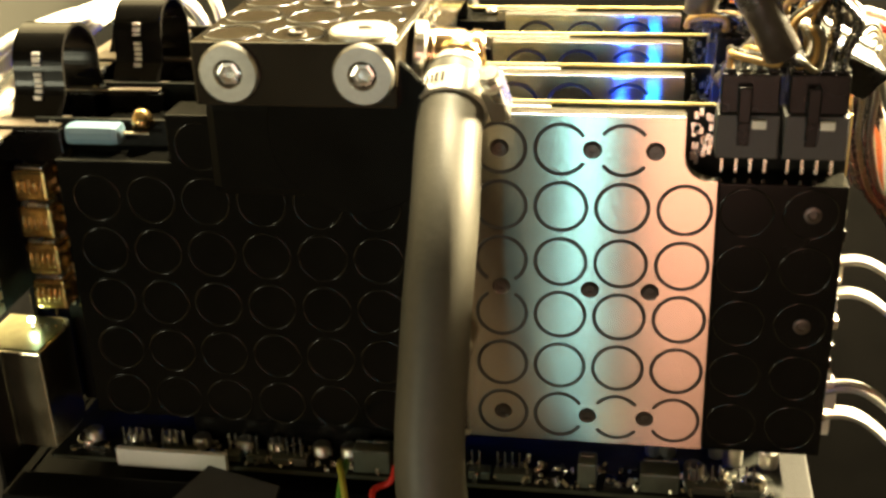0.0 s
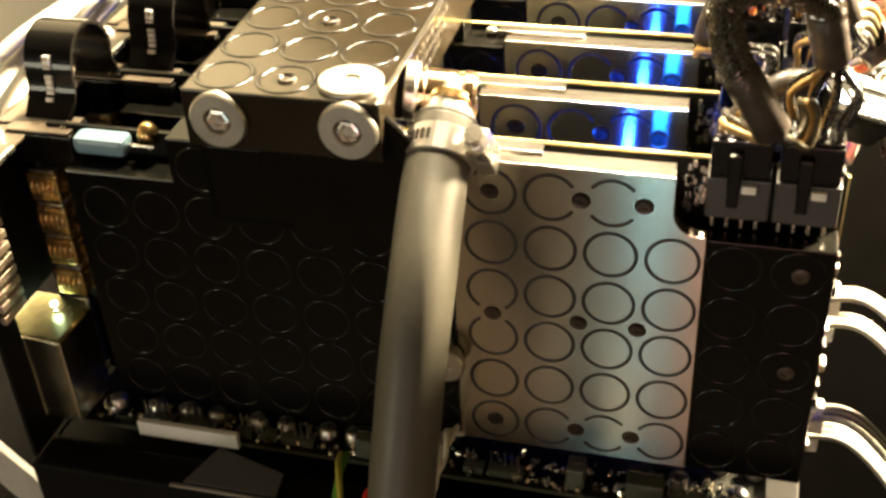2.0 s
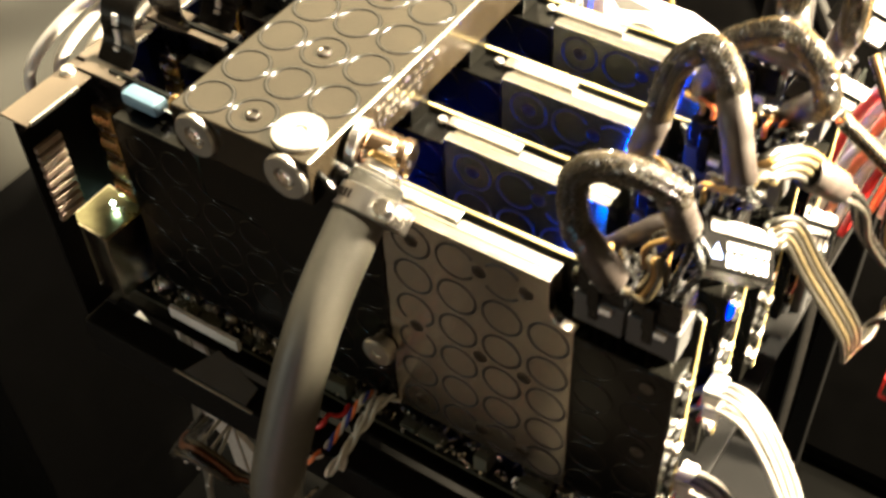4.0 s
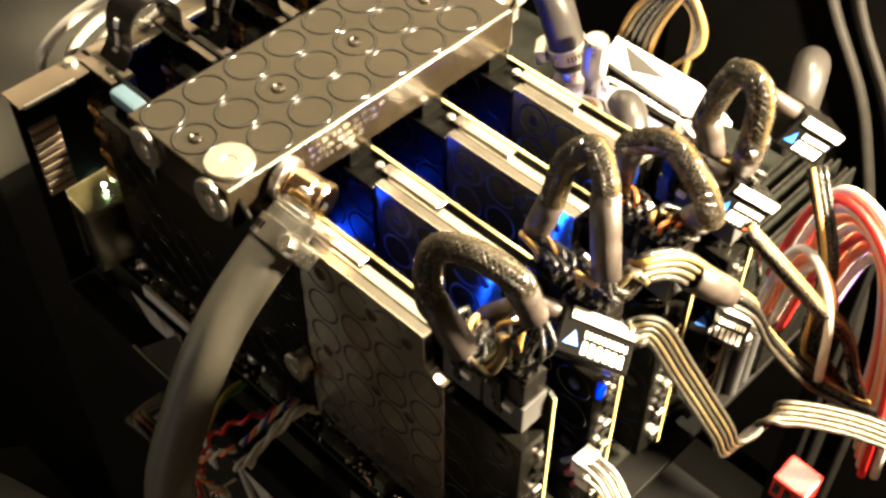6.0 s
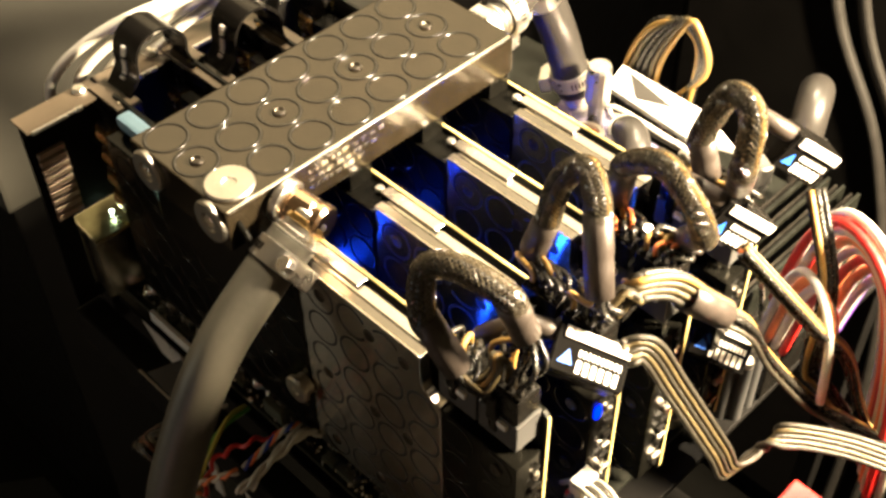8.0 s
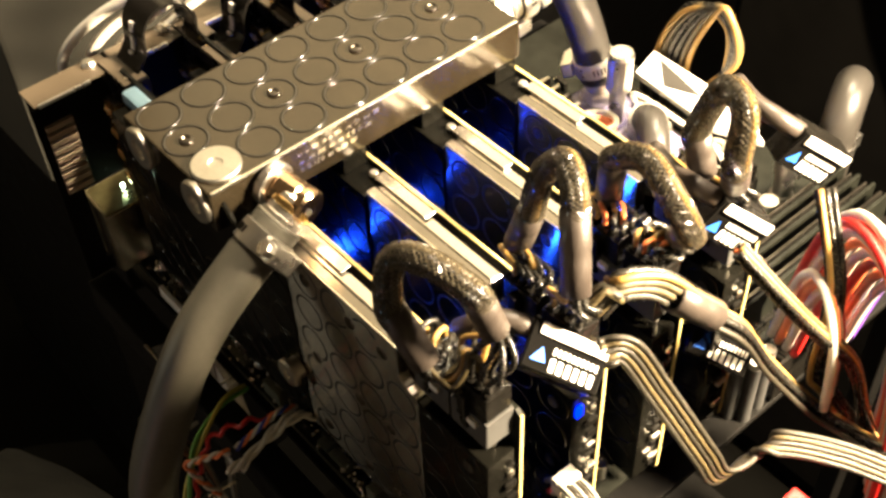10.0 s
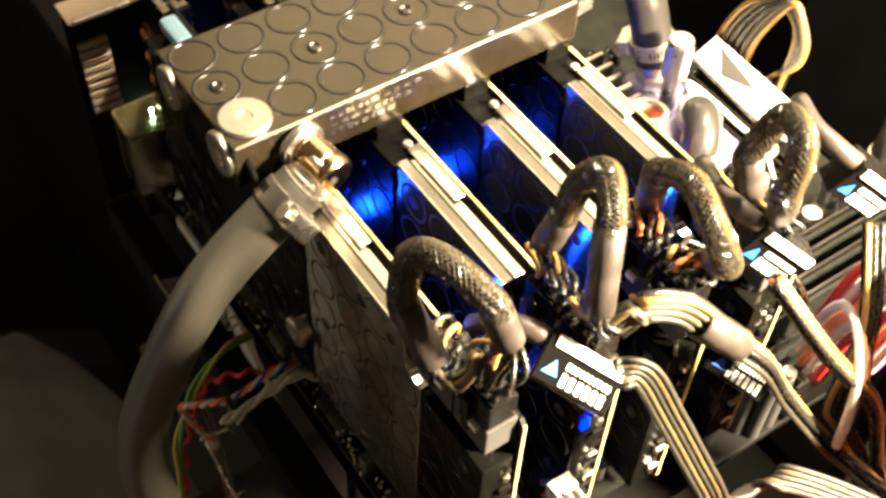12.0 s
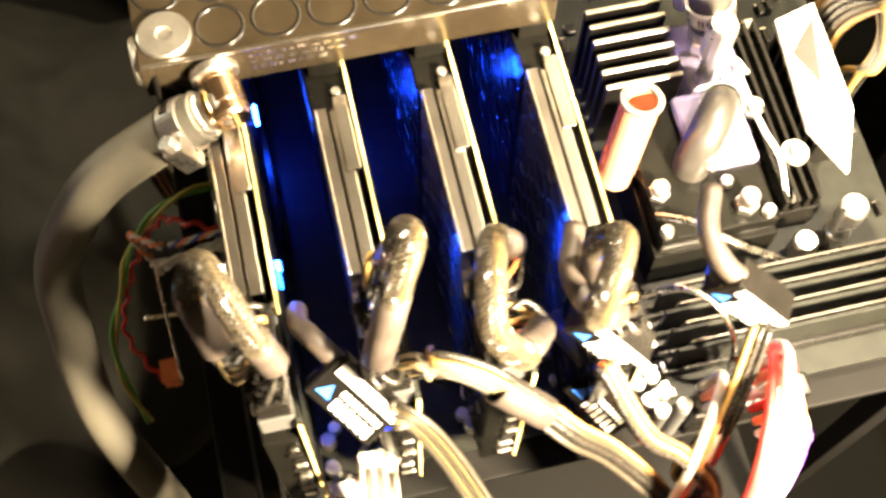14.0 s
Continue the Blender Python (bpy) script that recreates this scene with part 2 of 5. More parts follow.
# Highlight of the rail's upper edge, built as a steel strip.
part("rail_highlight", box(-0.115, -0.070, -0.0304, -0.0290, 0.0008, 0.0016, 0.0003), STEEL, bench, "bright strip for the highlight along the front rail")
part("side_rail", box(-0.186, -0.176, -0.0078, 0.308, -0.030, -0.012, 0.0015), TRAY, bench)

board = base("motherboard", "black motherboard with four expansion slots lying flat on the tray", "motherboard")
part("board", box(-0.166, 0.094, -0.003, 0.305, -0.0016, 0.0, 0.0), PCB, board)


# ---- graphics cards ----
def graphics_card():
    card = base("graphics_card", "graphics card with nickel and black water block standing in its slot", "graphics card", "water-cooled graphics cards")
    pcb = part("circuit_board", slab([(-0.158, 0.014), (0.1035, 0.014), (0.1035, 0.1295), (0.1015, 0.1315), (-0.085, 0.1315), (-0.087, 0.123), (-0.158, 0.123)], 0.0136, 0.0152), PCB, card, "dark board with pale bare edge")
    part("board_edge", box(-0.085, 0.064, 0.0138, 0.0150, 0.1310, 0.1322), PCB_EDGE, pcb)
    part("board_edge", box(0.1033, 0.1041, 0.0138, 0.0150, 0.016, 0.1295), PCB_EDGE, pcb)
    # nickel plate, with its notch for the power sockets
    notch = [(0.0555 + 0.0075 * (1 - math.cos(radians(a))) , 0.1125 + 0.0075 - 0.0075 * math.sin(radians(a))) for a in (0, 22, 45, 67, 90)]
    plate = part("cover_plate", slab([(-0.0125, 0.0175), (0.0655, 0.0175), (0.0655, 0.1125)] + notch[::-1] + [(0.0555, 0.1322), (-0.0125, 0.1322)], 0.0, 0.0045, 0.0003), NICKEL, card, "brushed nickel cover plate engraved with circles")
    part("copper_body", box(-0.0120, 0.0550, 0.0056, 0.0106, 0.020, 0.1312, 0.0005), NICKEL_EDGE, card, "nickel-plated cold plate")
    part("raised_bridge", box(-0.0165, 0.0150, 0.0075, 0.0128, 0.126, 0.1326, 0.0004), NICKEL_EDGE, card)
    part("end_stud", turned([(0.0, 0.0012), (0.0016, 0.0012), (0.0020, 0.0006), (0.0020, 0.0)], 14, pose(-0.0190, 0.0095, 0.1312)), CHROME, card)
    # Dim reflection and edge highlight of the plate top, as two strips.
    part("plate_top", box(-0.0122, 0.0552, 0.0010, 0.0044, 0.1321, 0.1324), SHADED_NICKEL, plate, "plate top in nickel darkened for its dim reflection")
    part("plate_highlight", box(-0.0122, 0.0552, -0.0001, 0.0009, 0.1316, 0.1325, 0.0003), NICKEL_EDGE, plate, "bright strip for the highlight on the plate's front edge")
    gone = {(0, 0): [], (1, 0): [(0, 1)], (2, 0): [(180, 1), (0, 1)], (0, 2): [(270, 1)], (0, 3): [(90, 1)], (1, 5): [(0, 1)], (2, 5): [(180, 1), (0, 1)], (3, 5): [(180, 1)]}
    for c in range(4):
        for r in range(6):
            if (c, r) == (3, 0):
                continue
            m = pose(c * P, -0.00005, Z6 + (5 - r) * P, 90)
            cuts = sorted(a for a, _ in gone.get((c, r), []))
            if not cuts:
                part("engraved_ring", ring(0.0079, 0.00060, m, squash=0.3), GROOVE, plate)
            elif len(cuts) == 1:
                part("engraved_ring", ring(0.0079, 0.00060, m, cuts[0] + 32, cuts[0] + 328, squash=0.3), GROOVE, plate)
            else:
                part("engraved_ring", ring(0.0079, 0.00060, m, 38, 142, 16, squash=0.3), GROOVE, plate)
                part("engraved_ring", ring(0.0079, 0.00060, m, 218, 322, 16, squash=0.3), GROOVE, plate)
    for c, r in ((0, 0), (1.5, 0), (2.5, 0), (0, 2.5), (1.5, 2.5), (2.5, 2.5), (0, 5), (1.5, 5), (2.5, 5)):
        m = pose(c * P, 0, Z6 + (5 - r) * P, 90)
        s = part("plate_screw", turned([(0.0028, 0.0002), (0.0030, -0.0001), (0.0026, 0.00025), (0.0021, 0.0001), (0.0019, 0.0006), (0.0009, 0.0006), (0.0007, 0.0002), (0, 0.0002)], 20, m), SCREW, plate)
    # black plastic ends
    right = part("end_cover", box(0.0657, 0.1030, -0.0003, 0.0120, 0.0180, 0.1120, 0.0005), ACETAL, card, "black acetal end cover")
    for c in (4, 5):
        for r in range(1, 6):
            part("dimple", ring(0.0078, 0.0004, pose(c * P - 0.0005, -0.0003, Z6 + (5 - r) * P, 90), steps=32, sides=8), BLOCK_RIM, right, smooth=True)
    for r in (1, 3):
        part("cover_screw", turned([(0.0026, 0), (0.0026, 0.0006), (0.0016, 0.0007), (0.0012, 0.0002), (0, 0.0002)], 16, pose(5 * P, -0.0003, Z6 + (5 - r) * P, 90)), SCREW, right)
    left = part("block_cover", slab([(-0.1456, 0.0180), (-0.0128, 0.0180), (-0.0128, 0.1300), (-0.1060, 0.1300), (-0.1060, 0.1140), (-0.1456, 0.1140)], -0.0008, 0.0134, 0.0006), ACETAL, card, "black acetal block cover with dimples")
    for c in range(-7, 0):
        for r in range(-0, 6):
            if r == 0 and c < -5:
                continue
            part("dimple", ring(0.0080, 0.0004, pose(c * P - 0.002, -0.0008, Z6 + (5 - r) * P - 0.002, 90), steps=32, sides=8), BLOCK_RIM, left, smooth=True)
    return card


def beads(card):
    r = random.Random(77)
    for i in range(13):
        z = 0.0200 + 0.0070 * i + r.uniform(-0.002, 0.002)
        h, d = r.uniform(0.0016, 0.0042), r.uniform(0.0010, 0.0028)
        part("end_component", box(0.1030, 0.1030 + d, 0.0060 + r.uniform(0, 0.002), 0.0110 + r.uniform(0, 0.002), z, z + h, 0.0009), (PLASTIC, TIN, PLASTIC, STEEL, PLASTIC)[i % 5], card)


card = graphics_card()
beads(card)
cards = [card]
for k in (1, 2, 3):
    cards.append(copy_thing(card, pose(0, SLOT * k, 0)))

# ---- the terminal that joins the four blocks ----
terminal = base("flow_bridge", "black acetal flow bridge with dimples across the four cards", "flow bridge")
bridge = part("bridge_body", box(-0.0880, -0.0270, -0.0172, 0.1365, 0.1388, 0.1580, 0.0008), ACETAL_WARM_LIT, terminal)
for i in range(3):
    for j in range(7):
        if (i, j) == (2, 0):
            continue
        part("dimple", ring(0.0085, 0.0007, pose(-0.0583 + 0.0195 * (i - 1), -0.0068 + 0.0204 * j, 0.1580), steps=48, sides=14, squash=0.55), RIM, bridge, smooth=True)
for j in range(4):
    part("bridge_screw", turned([(0.0028, 0.0), (0.0027, 0.0008), (0.0019, 0.0010), (0.0015, 0.0003), (0, 0.0003)], 18, pose(-0.0583, -0.0068 + 0.0406 * j, 0.1580)), SCREW, bridge)
part("edge_strip", box(-0.0282, -0.0266, -0.0165, 0.1350, 0.1570, 0.15815, 0.0004), NICKEL_EDGE, bridge, "bright nickel strip along the bridge's edge")
part("bridge_foot", box(-0.0880, -0.0275, -0.0125, -0.0012, 0.1080, 0.1386, 0.003), ACETAL, terminal)
part("foot_disc", turned([(0.0, 0.0008), (0.026, 0.0008), (0.0265, 0.0), (0.0265, -0.001)], 48, pose(-0.0420, -0.0126, 0.1300, 90)), ACETAL, terminal)
for k in range(4):
    part("saddle", box(-0.0875, -0.0272, SLOT * k + 0.001, SLOT * k + 0.0130, 0.1300, 0.1389, 0.0008), ACETAL, terminal)
for x in (-0.0765, -0.0365):
    plug = part("stop_plug", turned([(0.0000, -0.0005), (0.0036, -0.0005), (0.0040, 0.0016), (0.0044, 0.0022), (0.0084, 0.0022), (0.0090, 0.0014), (0.0090, -0.001)], 40, pose(x, -0.0172, 0.1490, 90)), STEEL, terminal, "round steel stop plug")
    part("hex_socket", turned([(0.0038, -0.0003), (0.0036, 0.0014), (0.0026, 0.0016), (0.0018, 0.0004), (0, 0.0003)], 6, pose(x, -0.0172, 0.1490, 90)), CHROME, plug)
top_plug = part("stop_plug", turned([(0.0, 0.0008), (0.0026, 0.0008), (0.0030, 0.0016), (0.0092, 0.0016), (0.0098, 0.0010), (0.0098, -0.001)], 44, pose(-0.0388, -0.0062, 0.1580)), STEEL, terminal, "round steel stop plug")
# engraved maker's marks, reduced to plain bars
rng = random.Random(4)
for row, z in enumerate((0.1525, 0.1485, 0.1445)):
    y = 0.022
    while y < 0.062 - 0.006 * row:
        w = rng.uniform(0.0012, 0.0034)
        part("engraving_bar", box(-0.0271, -0.02685, y, y + w, z, z + rng.uniform(0.0012, 0.0024)), TIN, bridge)
        y += w + rng.uniform(0.0010, 0.0022)

# ---- fittings and hoses ----
def along(a, b):
    a, b = Vector(a), Vector(b)
    return Matrix.Translation(a) @ (b - a).to_track_quat("Z", "Y").to_matrix().to_4x4(), (b - a).length


def fitting(name, label, a, b, radius, mat=None):
    """A ribbed barrel fitting from a to b with a hex collar."""
    thing = base(name, label, "fitting", "hose fittings")
    m, h = along(a, b)
    part("collar", turned([(0, 0), (radius * 1.25, 0), (radius * 1.30, h * 0.05), (radius * 1.30, h * 0.34), (radius * 1.2, h * 0.4)], 6, m), mat or CHROME, thing)
    ridges = [(radius * 1.02, h * 0.38)]
    for i in range(4):
        z = h * (0.42 + 0.13 * i)
        ridges += [(radius * 0.86, z), (radius * 1.04, z + h * 0.03), (radius * 1.0, z + h * 0.10)]
    part("barb", turned(ridges + [(radius * 0.8, h), (0, h)], 28, m), CHROME, thing, smooth=False)
    return thing


def hose_thing(label, points, radius, per=14, mat=None):
    thing = base("coolant_hose", label, "hose", "grey coolant hoses")
    line = smooth_line(points, per)
    part("rubber", tube(line, radius, 28), mat or HOSE, thing, smooth=True)
    part("end_lip", ring(radius * 0.93, radius * 0.10, along(line[0], line[1])[0], steps=28), mat or HOSE, thing, smooth=True)
    return thing


def clamp(centre, direction, radius, label="bright worm-drive hose clamp round the hose end", turn=0):
    thing = base("hose_clamp", label, "hose clamp", "hose clamps")
    c, d = Vector(centre), Vector(direction).normalized()
    m, h = along(c - d * 0.0045, c + d * 0.0045)
    m = m @ pose(0, 0, 0, 0, 0, turn)
    part("band", turned([(radius, 0), (radius + 0.0010, 0.0003), (radius + 0.0010, h - 0.0003), (radius, h)], 36, m), CHROME, thing, smooth=False)
    for i in range(18):
        a = 2 * math.pi * i / 36
        one = box(-0.0004, 0.0004, -0.0016, 0.0016, -0.0001, 0.0005)
        bmesh.ops.transform(one, matrix=m @ pose(0, 0, h / 2, 0, 0, math.degrees(a)) @ pose(radius + 0.0010, 0, 0, 0, 90) @ pose(0, 0, 0, 0, 0, 90), verts=one.verts)
        part("band_slot", one, SCREW, thing)
    part("screw_housing", (lambda o: (bmesh.ops.transform(o, matrix=m @ pose(0, -radius - 0.0035, h / 2, 0, 0, 0), verts=o.verts), o)[1])(box(-0.0065, 0.0065, -0.0030, 0.0030, -0.0042, 0.0042, 0.0008)), CHROME, thing)
    part("screw_head", turned([(0, 0.004), (0.0030, 0.004), (0.0034, 0.003), (0.0034, 0.0)], 8, m @ pose(0.0063, -radius - 0.0035, h / 2, 0, 90)), CHROME, thing)
    return thing


elbow = base("elbow_fitting", "polished copper-tinted elbow fitting on the side of the flow bridge", "fitting", "hose fittings")
m, h = along((-0.0268, 0.0080, 0.1495), (-0.0060, 0.0115, 0.1468))
part("collar", turned([(0, 0), (0.0088, 0), (0.0090, 0.0006), (0.0090, 0.0032), (0.0084, 0.0038), (0.0070, 0.0040)], 30, m), CHROME, elbow)
part("barrel", turned([(0.0070, 0.0036), (0.0070, 0.0056), (0.0076, 0.0062), (0.0076, h - 0.0062), (0.0070, h - 0.0056), (0.0070, h - 0.0044), (0.0079, h - 0.0036), (0.0079, h - 0.0012), (0.0068, h), (0, h)], 30, m), COPPER, elbow, "copper-tinted polished barrel", smooth=False)
m2, h2 = along((-0.0130, 0.0100, 0.1480), (-0.0126, -0.0060, 0.1388))
part("outlet", turned([(0, -0.004), (0.0060, -0.003), (0.0076, 0.000), (0.0076, h2 * 0.40), (0.0086, h2 * 0.44), (0.0086, h2 * 0.62), (0.0076, h2 * 0.66), (0.0076, h2)], 28, m2), CHROME, elbow)
part("swivel_ring", turned([(0.0078, h2 * 0.10), (0.0084, h2 * 0.13), (0.0084, h2 * 0.24), (0.0078, h2 * 0.27)], 30, m2), BRASS, elbow, "brass swivel ring")
hose_thing("thick matt grey coolant hose curving down from the flow bridge", [(-0.0126, 0.0010, 0.1428), (-0.0126, -0.0150, 0.1335), (-0.0103, -0.0410, 0.1163), (-0.0108, -0.0606, 0.0858), (-0.0098, -0.0778, 0.0478), (0.0025, -0.0835, 0.0150), (0.0309, -0.0848, -0.0398), (0.0676, -0.0670, -0.0998), (0.1100, -0.0520, -0.1700), (0.1450, -0.0420, -0.2600)], 0.0097)
clamp((-0.0126, -0.0068, 0.1382), (0.0, -0.85, -0.50), 0.0098, turn=100)

fitting("elbow_fitting", "polished fitting on the far end of the flow bridge", (-0.0480, 0.1366, 0.1485), (-0.0490, 0.1560, 0.1490), 0.0082, CHROME)
hose_thing("short grey coolant hose behind the cards, coloured as shaded", [(-0.0490, 0.1500, 0.1490), (-0.0580, 0.1760, 0.1480), (-0.0760, 0.2060, 0.1300), (-0.0730, 0.2220, 0.0950), (-0.0630, 0.2290, 0.0560)], 0.0098, mat=SHADED_HOSE)
clamp((-0.0490, 0.1545, 0.1490), (-0.1, 1.0, 0.0), 0.0102)
clamp((-0.0655, 0.2275, 0.0650), (0.25, 0.17, -1.0), 0.0102)
fitting("hose_fitting", "polished hose fitting over the chipset block", (-0.0600, 0.2300, 0.0430), (-0.0625, 0.2292, 0.0600), 0.0085)
hose_thing("grey coolant hose arching up behind the motherboard, coloured as shaded", [(0.0300, 0.3180, -0.0800), (0.0300, 0.3180, 0.0020), (0.0280, 0.3230, 0.0310), (0.0220, 0.3370, 0.0380), (0.0140, 0.3540, 0.0240), (0.0080, 0.3650, -0.0100), (0.0060, 0.3690, -0.1500)], 0.0100, mat=SHADED_HOSE)
clamp((0.0295, 0.3190, 0.0120), (0.0, 0.1, 1.0), 0.0104)
clamp((-0.0762, 0.2100, 0.1210), (0.05, 0.4, -1.0), 0.0102)
post = base("thumb_screw", "tall knurled chrome thumb screw on the chipset block", "screw", "thumb screws")
part("shank", turned([(0.0, 0.0), (0.0042, 0.0), (0.0042, 0.0200), (0.0030, 0.0205)], 20, pose(-0.0430, 0.2220, 0.0426)), CHROME, post)
part("knurled_head", turned([(0.0030, 0.0200), (0.0062, 0.0210), (0.0066, 0.0225), (0.0066, 0.0420), (0.0058, 0.0440), (0.0, 0.0440)], 14, pose(-0.0430, 0.2220, 0.0426)), CHROME, post)
hose_thing("short grey hose stub looping off the chipset block, coloured as shaded", [(-0.0230, 0.2230, 0.0470), (-0.0205, 0.2205, 0.0560), (-0.0130, 0.2140, 0.0630), (-0.0050, 0.2070, 0.0600), (-0.0010, 0.2030, 0.0500), (0.0000, 0.2020, 0.0400)], 0.0084, mat=SHADED_HOSE)
clamp((-0.0210, 0.2210, 0.0545), (0.25, -0.25, 0.9), 0.0088)
# ---- crossover straps on the cards' gold fingers ----
STRAP = material("black_strap", (0.0050, 0.0046, 0.0042), 0.20, 0.0, 0.2, 60, spec=0.22)
INK_AND_SHEEN = material("white_print_and_sheen", (0.75, 0.73, 0.68), 0.6, 0.0, 0.1, 300)
PLUGTOP = material("grey_brown_plastic", (0.085, 0.066, 0.045), 0.36, 0.0, 0.15, 70)


def strap(x0, x1, y0, label):
    thing = base("link_strap", label, "link cable", "straps between cards")
    y1 = y0 + SLOT
    line = smooth_line([(0, y0 + 0.0040, 0.1210), (0, y0 + 0.0100, 0.1290), (0, y0 + 0.0115, 0.1390), (0, y0 + 0.0160, 0.1460), (0, y0 + 0.0240, 0.1485), (0, y0 + 0.0320, 0.1455), (0, y1 - 0.0030, 0.1380), (0, y1 - 0.0030, 0.1290), (0, y1, 0.1210)], 6)
    bm = bmesh.new()
    rows = []
    fr = frames_along(line)
    for v, (t, sd, u) in zip(line, fr):
        nrm = Vector((1, 0, 0)).cross(t).normalized() * 0.0006
        rows.append([bm.verts.new((x, *(v + nrm * k)[1:])) for x, k in ((x0, -1), (x1, -1), (x1, 1), (x0, 1))])
    for a, b in zip(rows, rows[1:]):
        for i in range(4):
            bm.faces.new((a[i], a[(i + 1) % 4], b[(i + 1) % 4], b[i]))
    bmesh.ops.recalc_face_normals(bm, faces=bm.faces)
    ribbon = part("ribbon", bm, STRAP, thing, smooth=False)
    for k, y in enumerate((y0, y1)):
        plug = part("plug", box(x0 - 0.0040, x1 + 0.0040, y - 0.0055, y + 0.0075, 0.1090, 0.1205, 0.0008), PLASTIC, thing)
        part("plug_top", box(x0 - 0.0030, x1 + 0.0030, y - 0.0048, y + 0.0068, 0.1207, 0.1216, 0.0003), PLUGTOP, plug)
    def front(z):
        """Where the front of the strap stands at a height."""
        return min(line[:24], key=lambda v: abs(v.z - z)).y - 0.0006

    # print reduced to plain marks down the front of the strap
    xm = (x0 + x1) / 2
    z = 0.1265
    r = random.Random(9)
    for i in range(9):
        h = 0.0007 if i in (6,) else r.uniform(0.0011, 0.0017)
        if i != 5:
            part("printed_mark", (lambda o: (bmesh.ops.transform(o, matrix=pose(xm, front(z), z, -8), verts=o.verts), o)[1])(box(-0.0013, 0.0013, -0.0010, 0.0003, 0, h)), INK_AND_SHEEN, ribbon)
        z += h + 0.0005
    return thing


strap(-0.1690, -0.1510, 0.0144, "black crossover strap looping between the first two cards")
strap(-0.1500, -0.1320, 0.0144 + SLOT, "black crossover strap looping between the middle cards")
strap(-0.1690, -0.1510, 0.0144 + 2 * SLOT, "black crossover strap looping to the far card")

# ---- brackets and sockets at the left end of the cards ----
BROWN = material("amber_choke", (0.55, 0.36, 0.12), 0.24, 0.9, 0.3, 150)
PALE_BLUE = material("pale_blue_film", (0.17, 0.28, 0.36), 0.35, 0.0, 0.1, 90)
DEEP_BLUE = material("blue_plastic", (0.02, 0.05, 0.35), 0.35, 0.0, 0.15, 90)
DULL_SILVER = material("dull_silver", (0.72, 0.66, 0.50), 0.24, 1.0, 0.25, 90, 0.1, 500)


SOCKET_TOP = material("socket_tinplate", (0.36, 0.34, 0.20), 0.30, 1.0, 0.35, 120, 0.2, 500)
TAN_METAL = material("tan_metal", (0.50, 0.40, 0.29), 0.45, 0.35, 0.2, 90, 0.1, 500)


def bracket(k):
    y = SLOT * k
    thing = base("slot_bracket", "black steel slot bracket with a slatted vent on the card end", "bracket", "slot brackets")
    thing.location = (0, y, 0)
    part("bracket_plate", box(-0.1715, -0.1700, -0.0275, 0.0160, 0.0600, 0.1190, 0.0003), TRAY, thing)
    part("bracket_foot", box(-0.1715, -0.1700, -0.0275, 0.0160, 0.0020, 0.0110), TRAY, thing)
    for y0, y1 in ((-0.0275, -0.0160), (0.0125, 0.0160)):
        part("bracket_stile", box(-0.1715, -0.1700, y0, y1, 0.0112, 0.0598), TRAY, thing)
    part("top_flange", box(-0.1790, -0.1640, -0.0270, 0.0165, 0.1192, 0.1203, 0.0004), PLUGTOP, thing, "brownish worn top flange")
    part("flange_edge", box(-0.1645, -0.1633, -0.0250, 0.0010, 0.1187, 0.1207, 0.0003), CHROME, thing)
    for i in range(9):
        z = 0.0622 + 0.0048 * i
        part("vent_slat", box(-0.1699, -0.1676, -0.0240, -0.0105, z, z + 0.0031, 0.0004), TAN_METAL, thing)
    part("flange_screw", turned([(0, 0.0025), (0.0025, 0.0025), (0.0034, 0.0012), (0.0034, 0)], 18, pose(-0.1740, 0.0060, 0.1203)), CHROME, thing)
    return thing


def display_socket(k):
    y = SLOT * k
    thing = base("display_socket", "dull silver display socket on the card end", "socket", "display sockets")
    thing.location = (0, y, 0)
    shell = part("shell", prism([(-0.1805, -0.0140), (-0.1556, -0.0156), (-0.1545, 0.0060), (-0.1580, 0.0110), (-0.1805, 0.0120)], 0.0110, 0.0490, 0.0006), DULL_SILVER, thing)
    part("shell_top", prism([(-0.1790, -0.0126), (-0.1570, -0.0140), (-0.1560, 0.0052), (-0.1590, 0.0097), (-0.1790, 0.0106)], 0.0490, 0.0494), SOCKET_TOP, shell, "shiny folded top")
    part("blue_insert", box(-0.1819, -0.1806, -0.0090, 0.0100, 0.0150, 0.0450, 0.0004), DEEP_BLUE, shell)
    for i in range(6):
        part("lug", box(-0.1660 + 0.002 * i, -0.1650 + 0.002 * i, 0.0000 + 0.0012 * (i % 3), 0.0012 + 0.0012 * (i % 3), 0.0494, 0.0506), TIN, shell)
    return thing


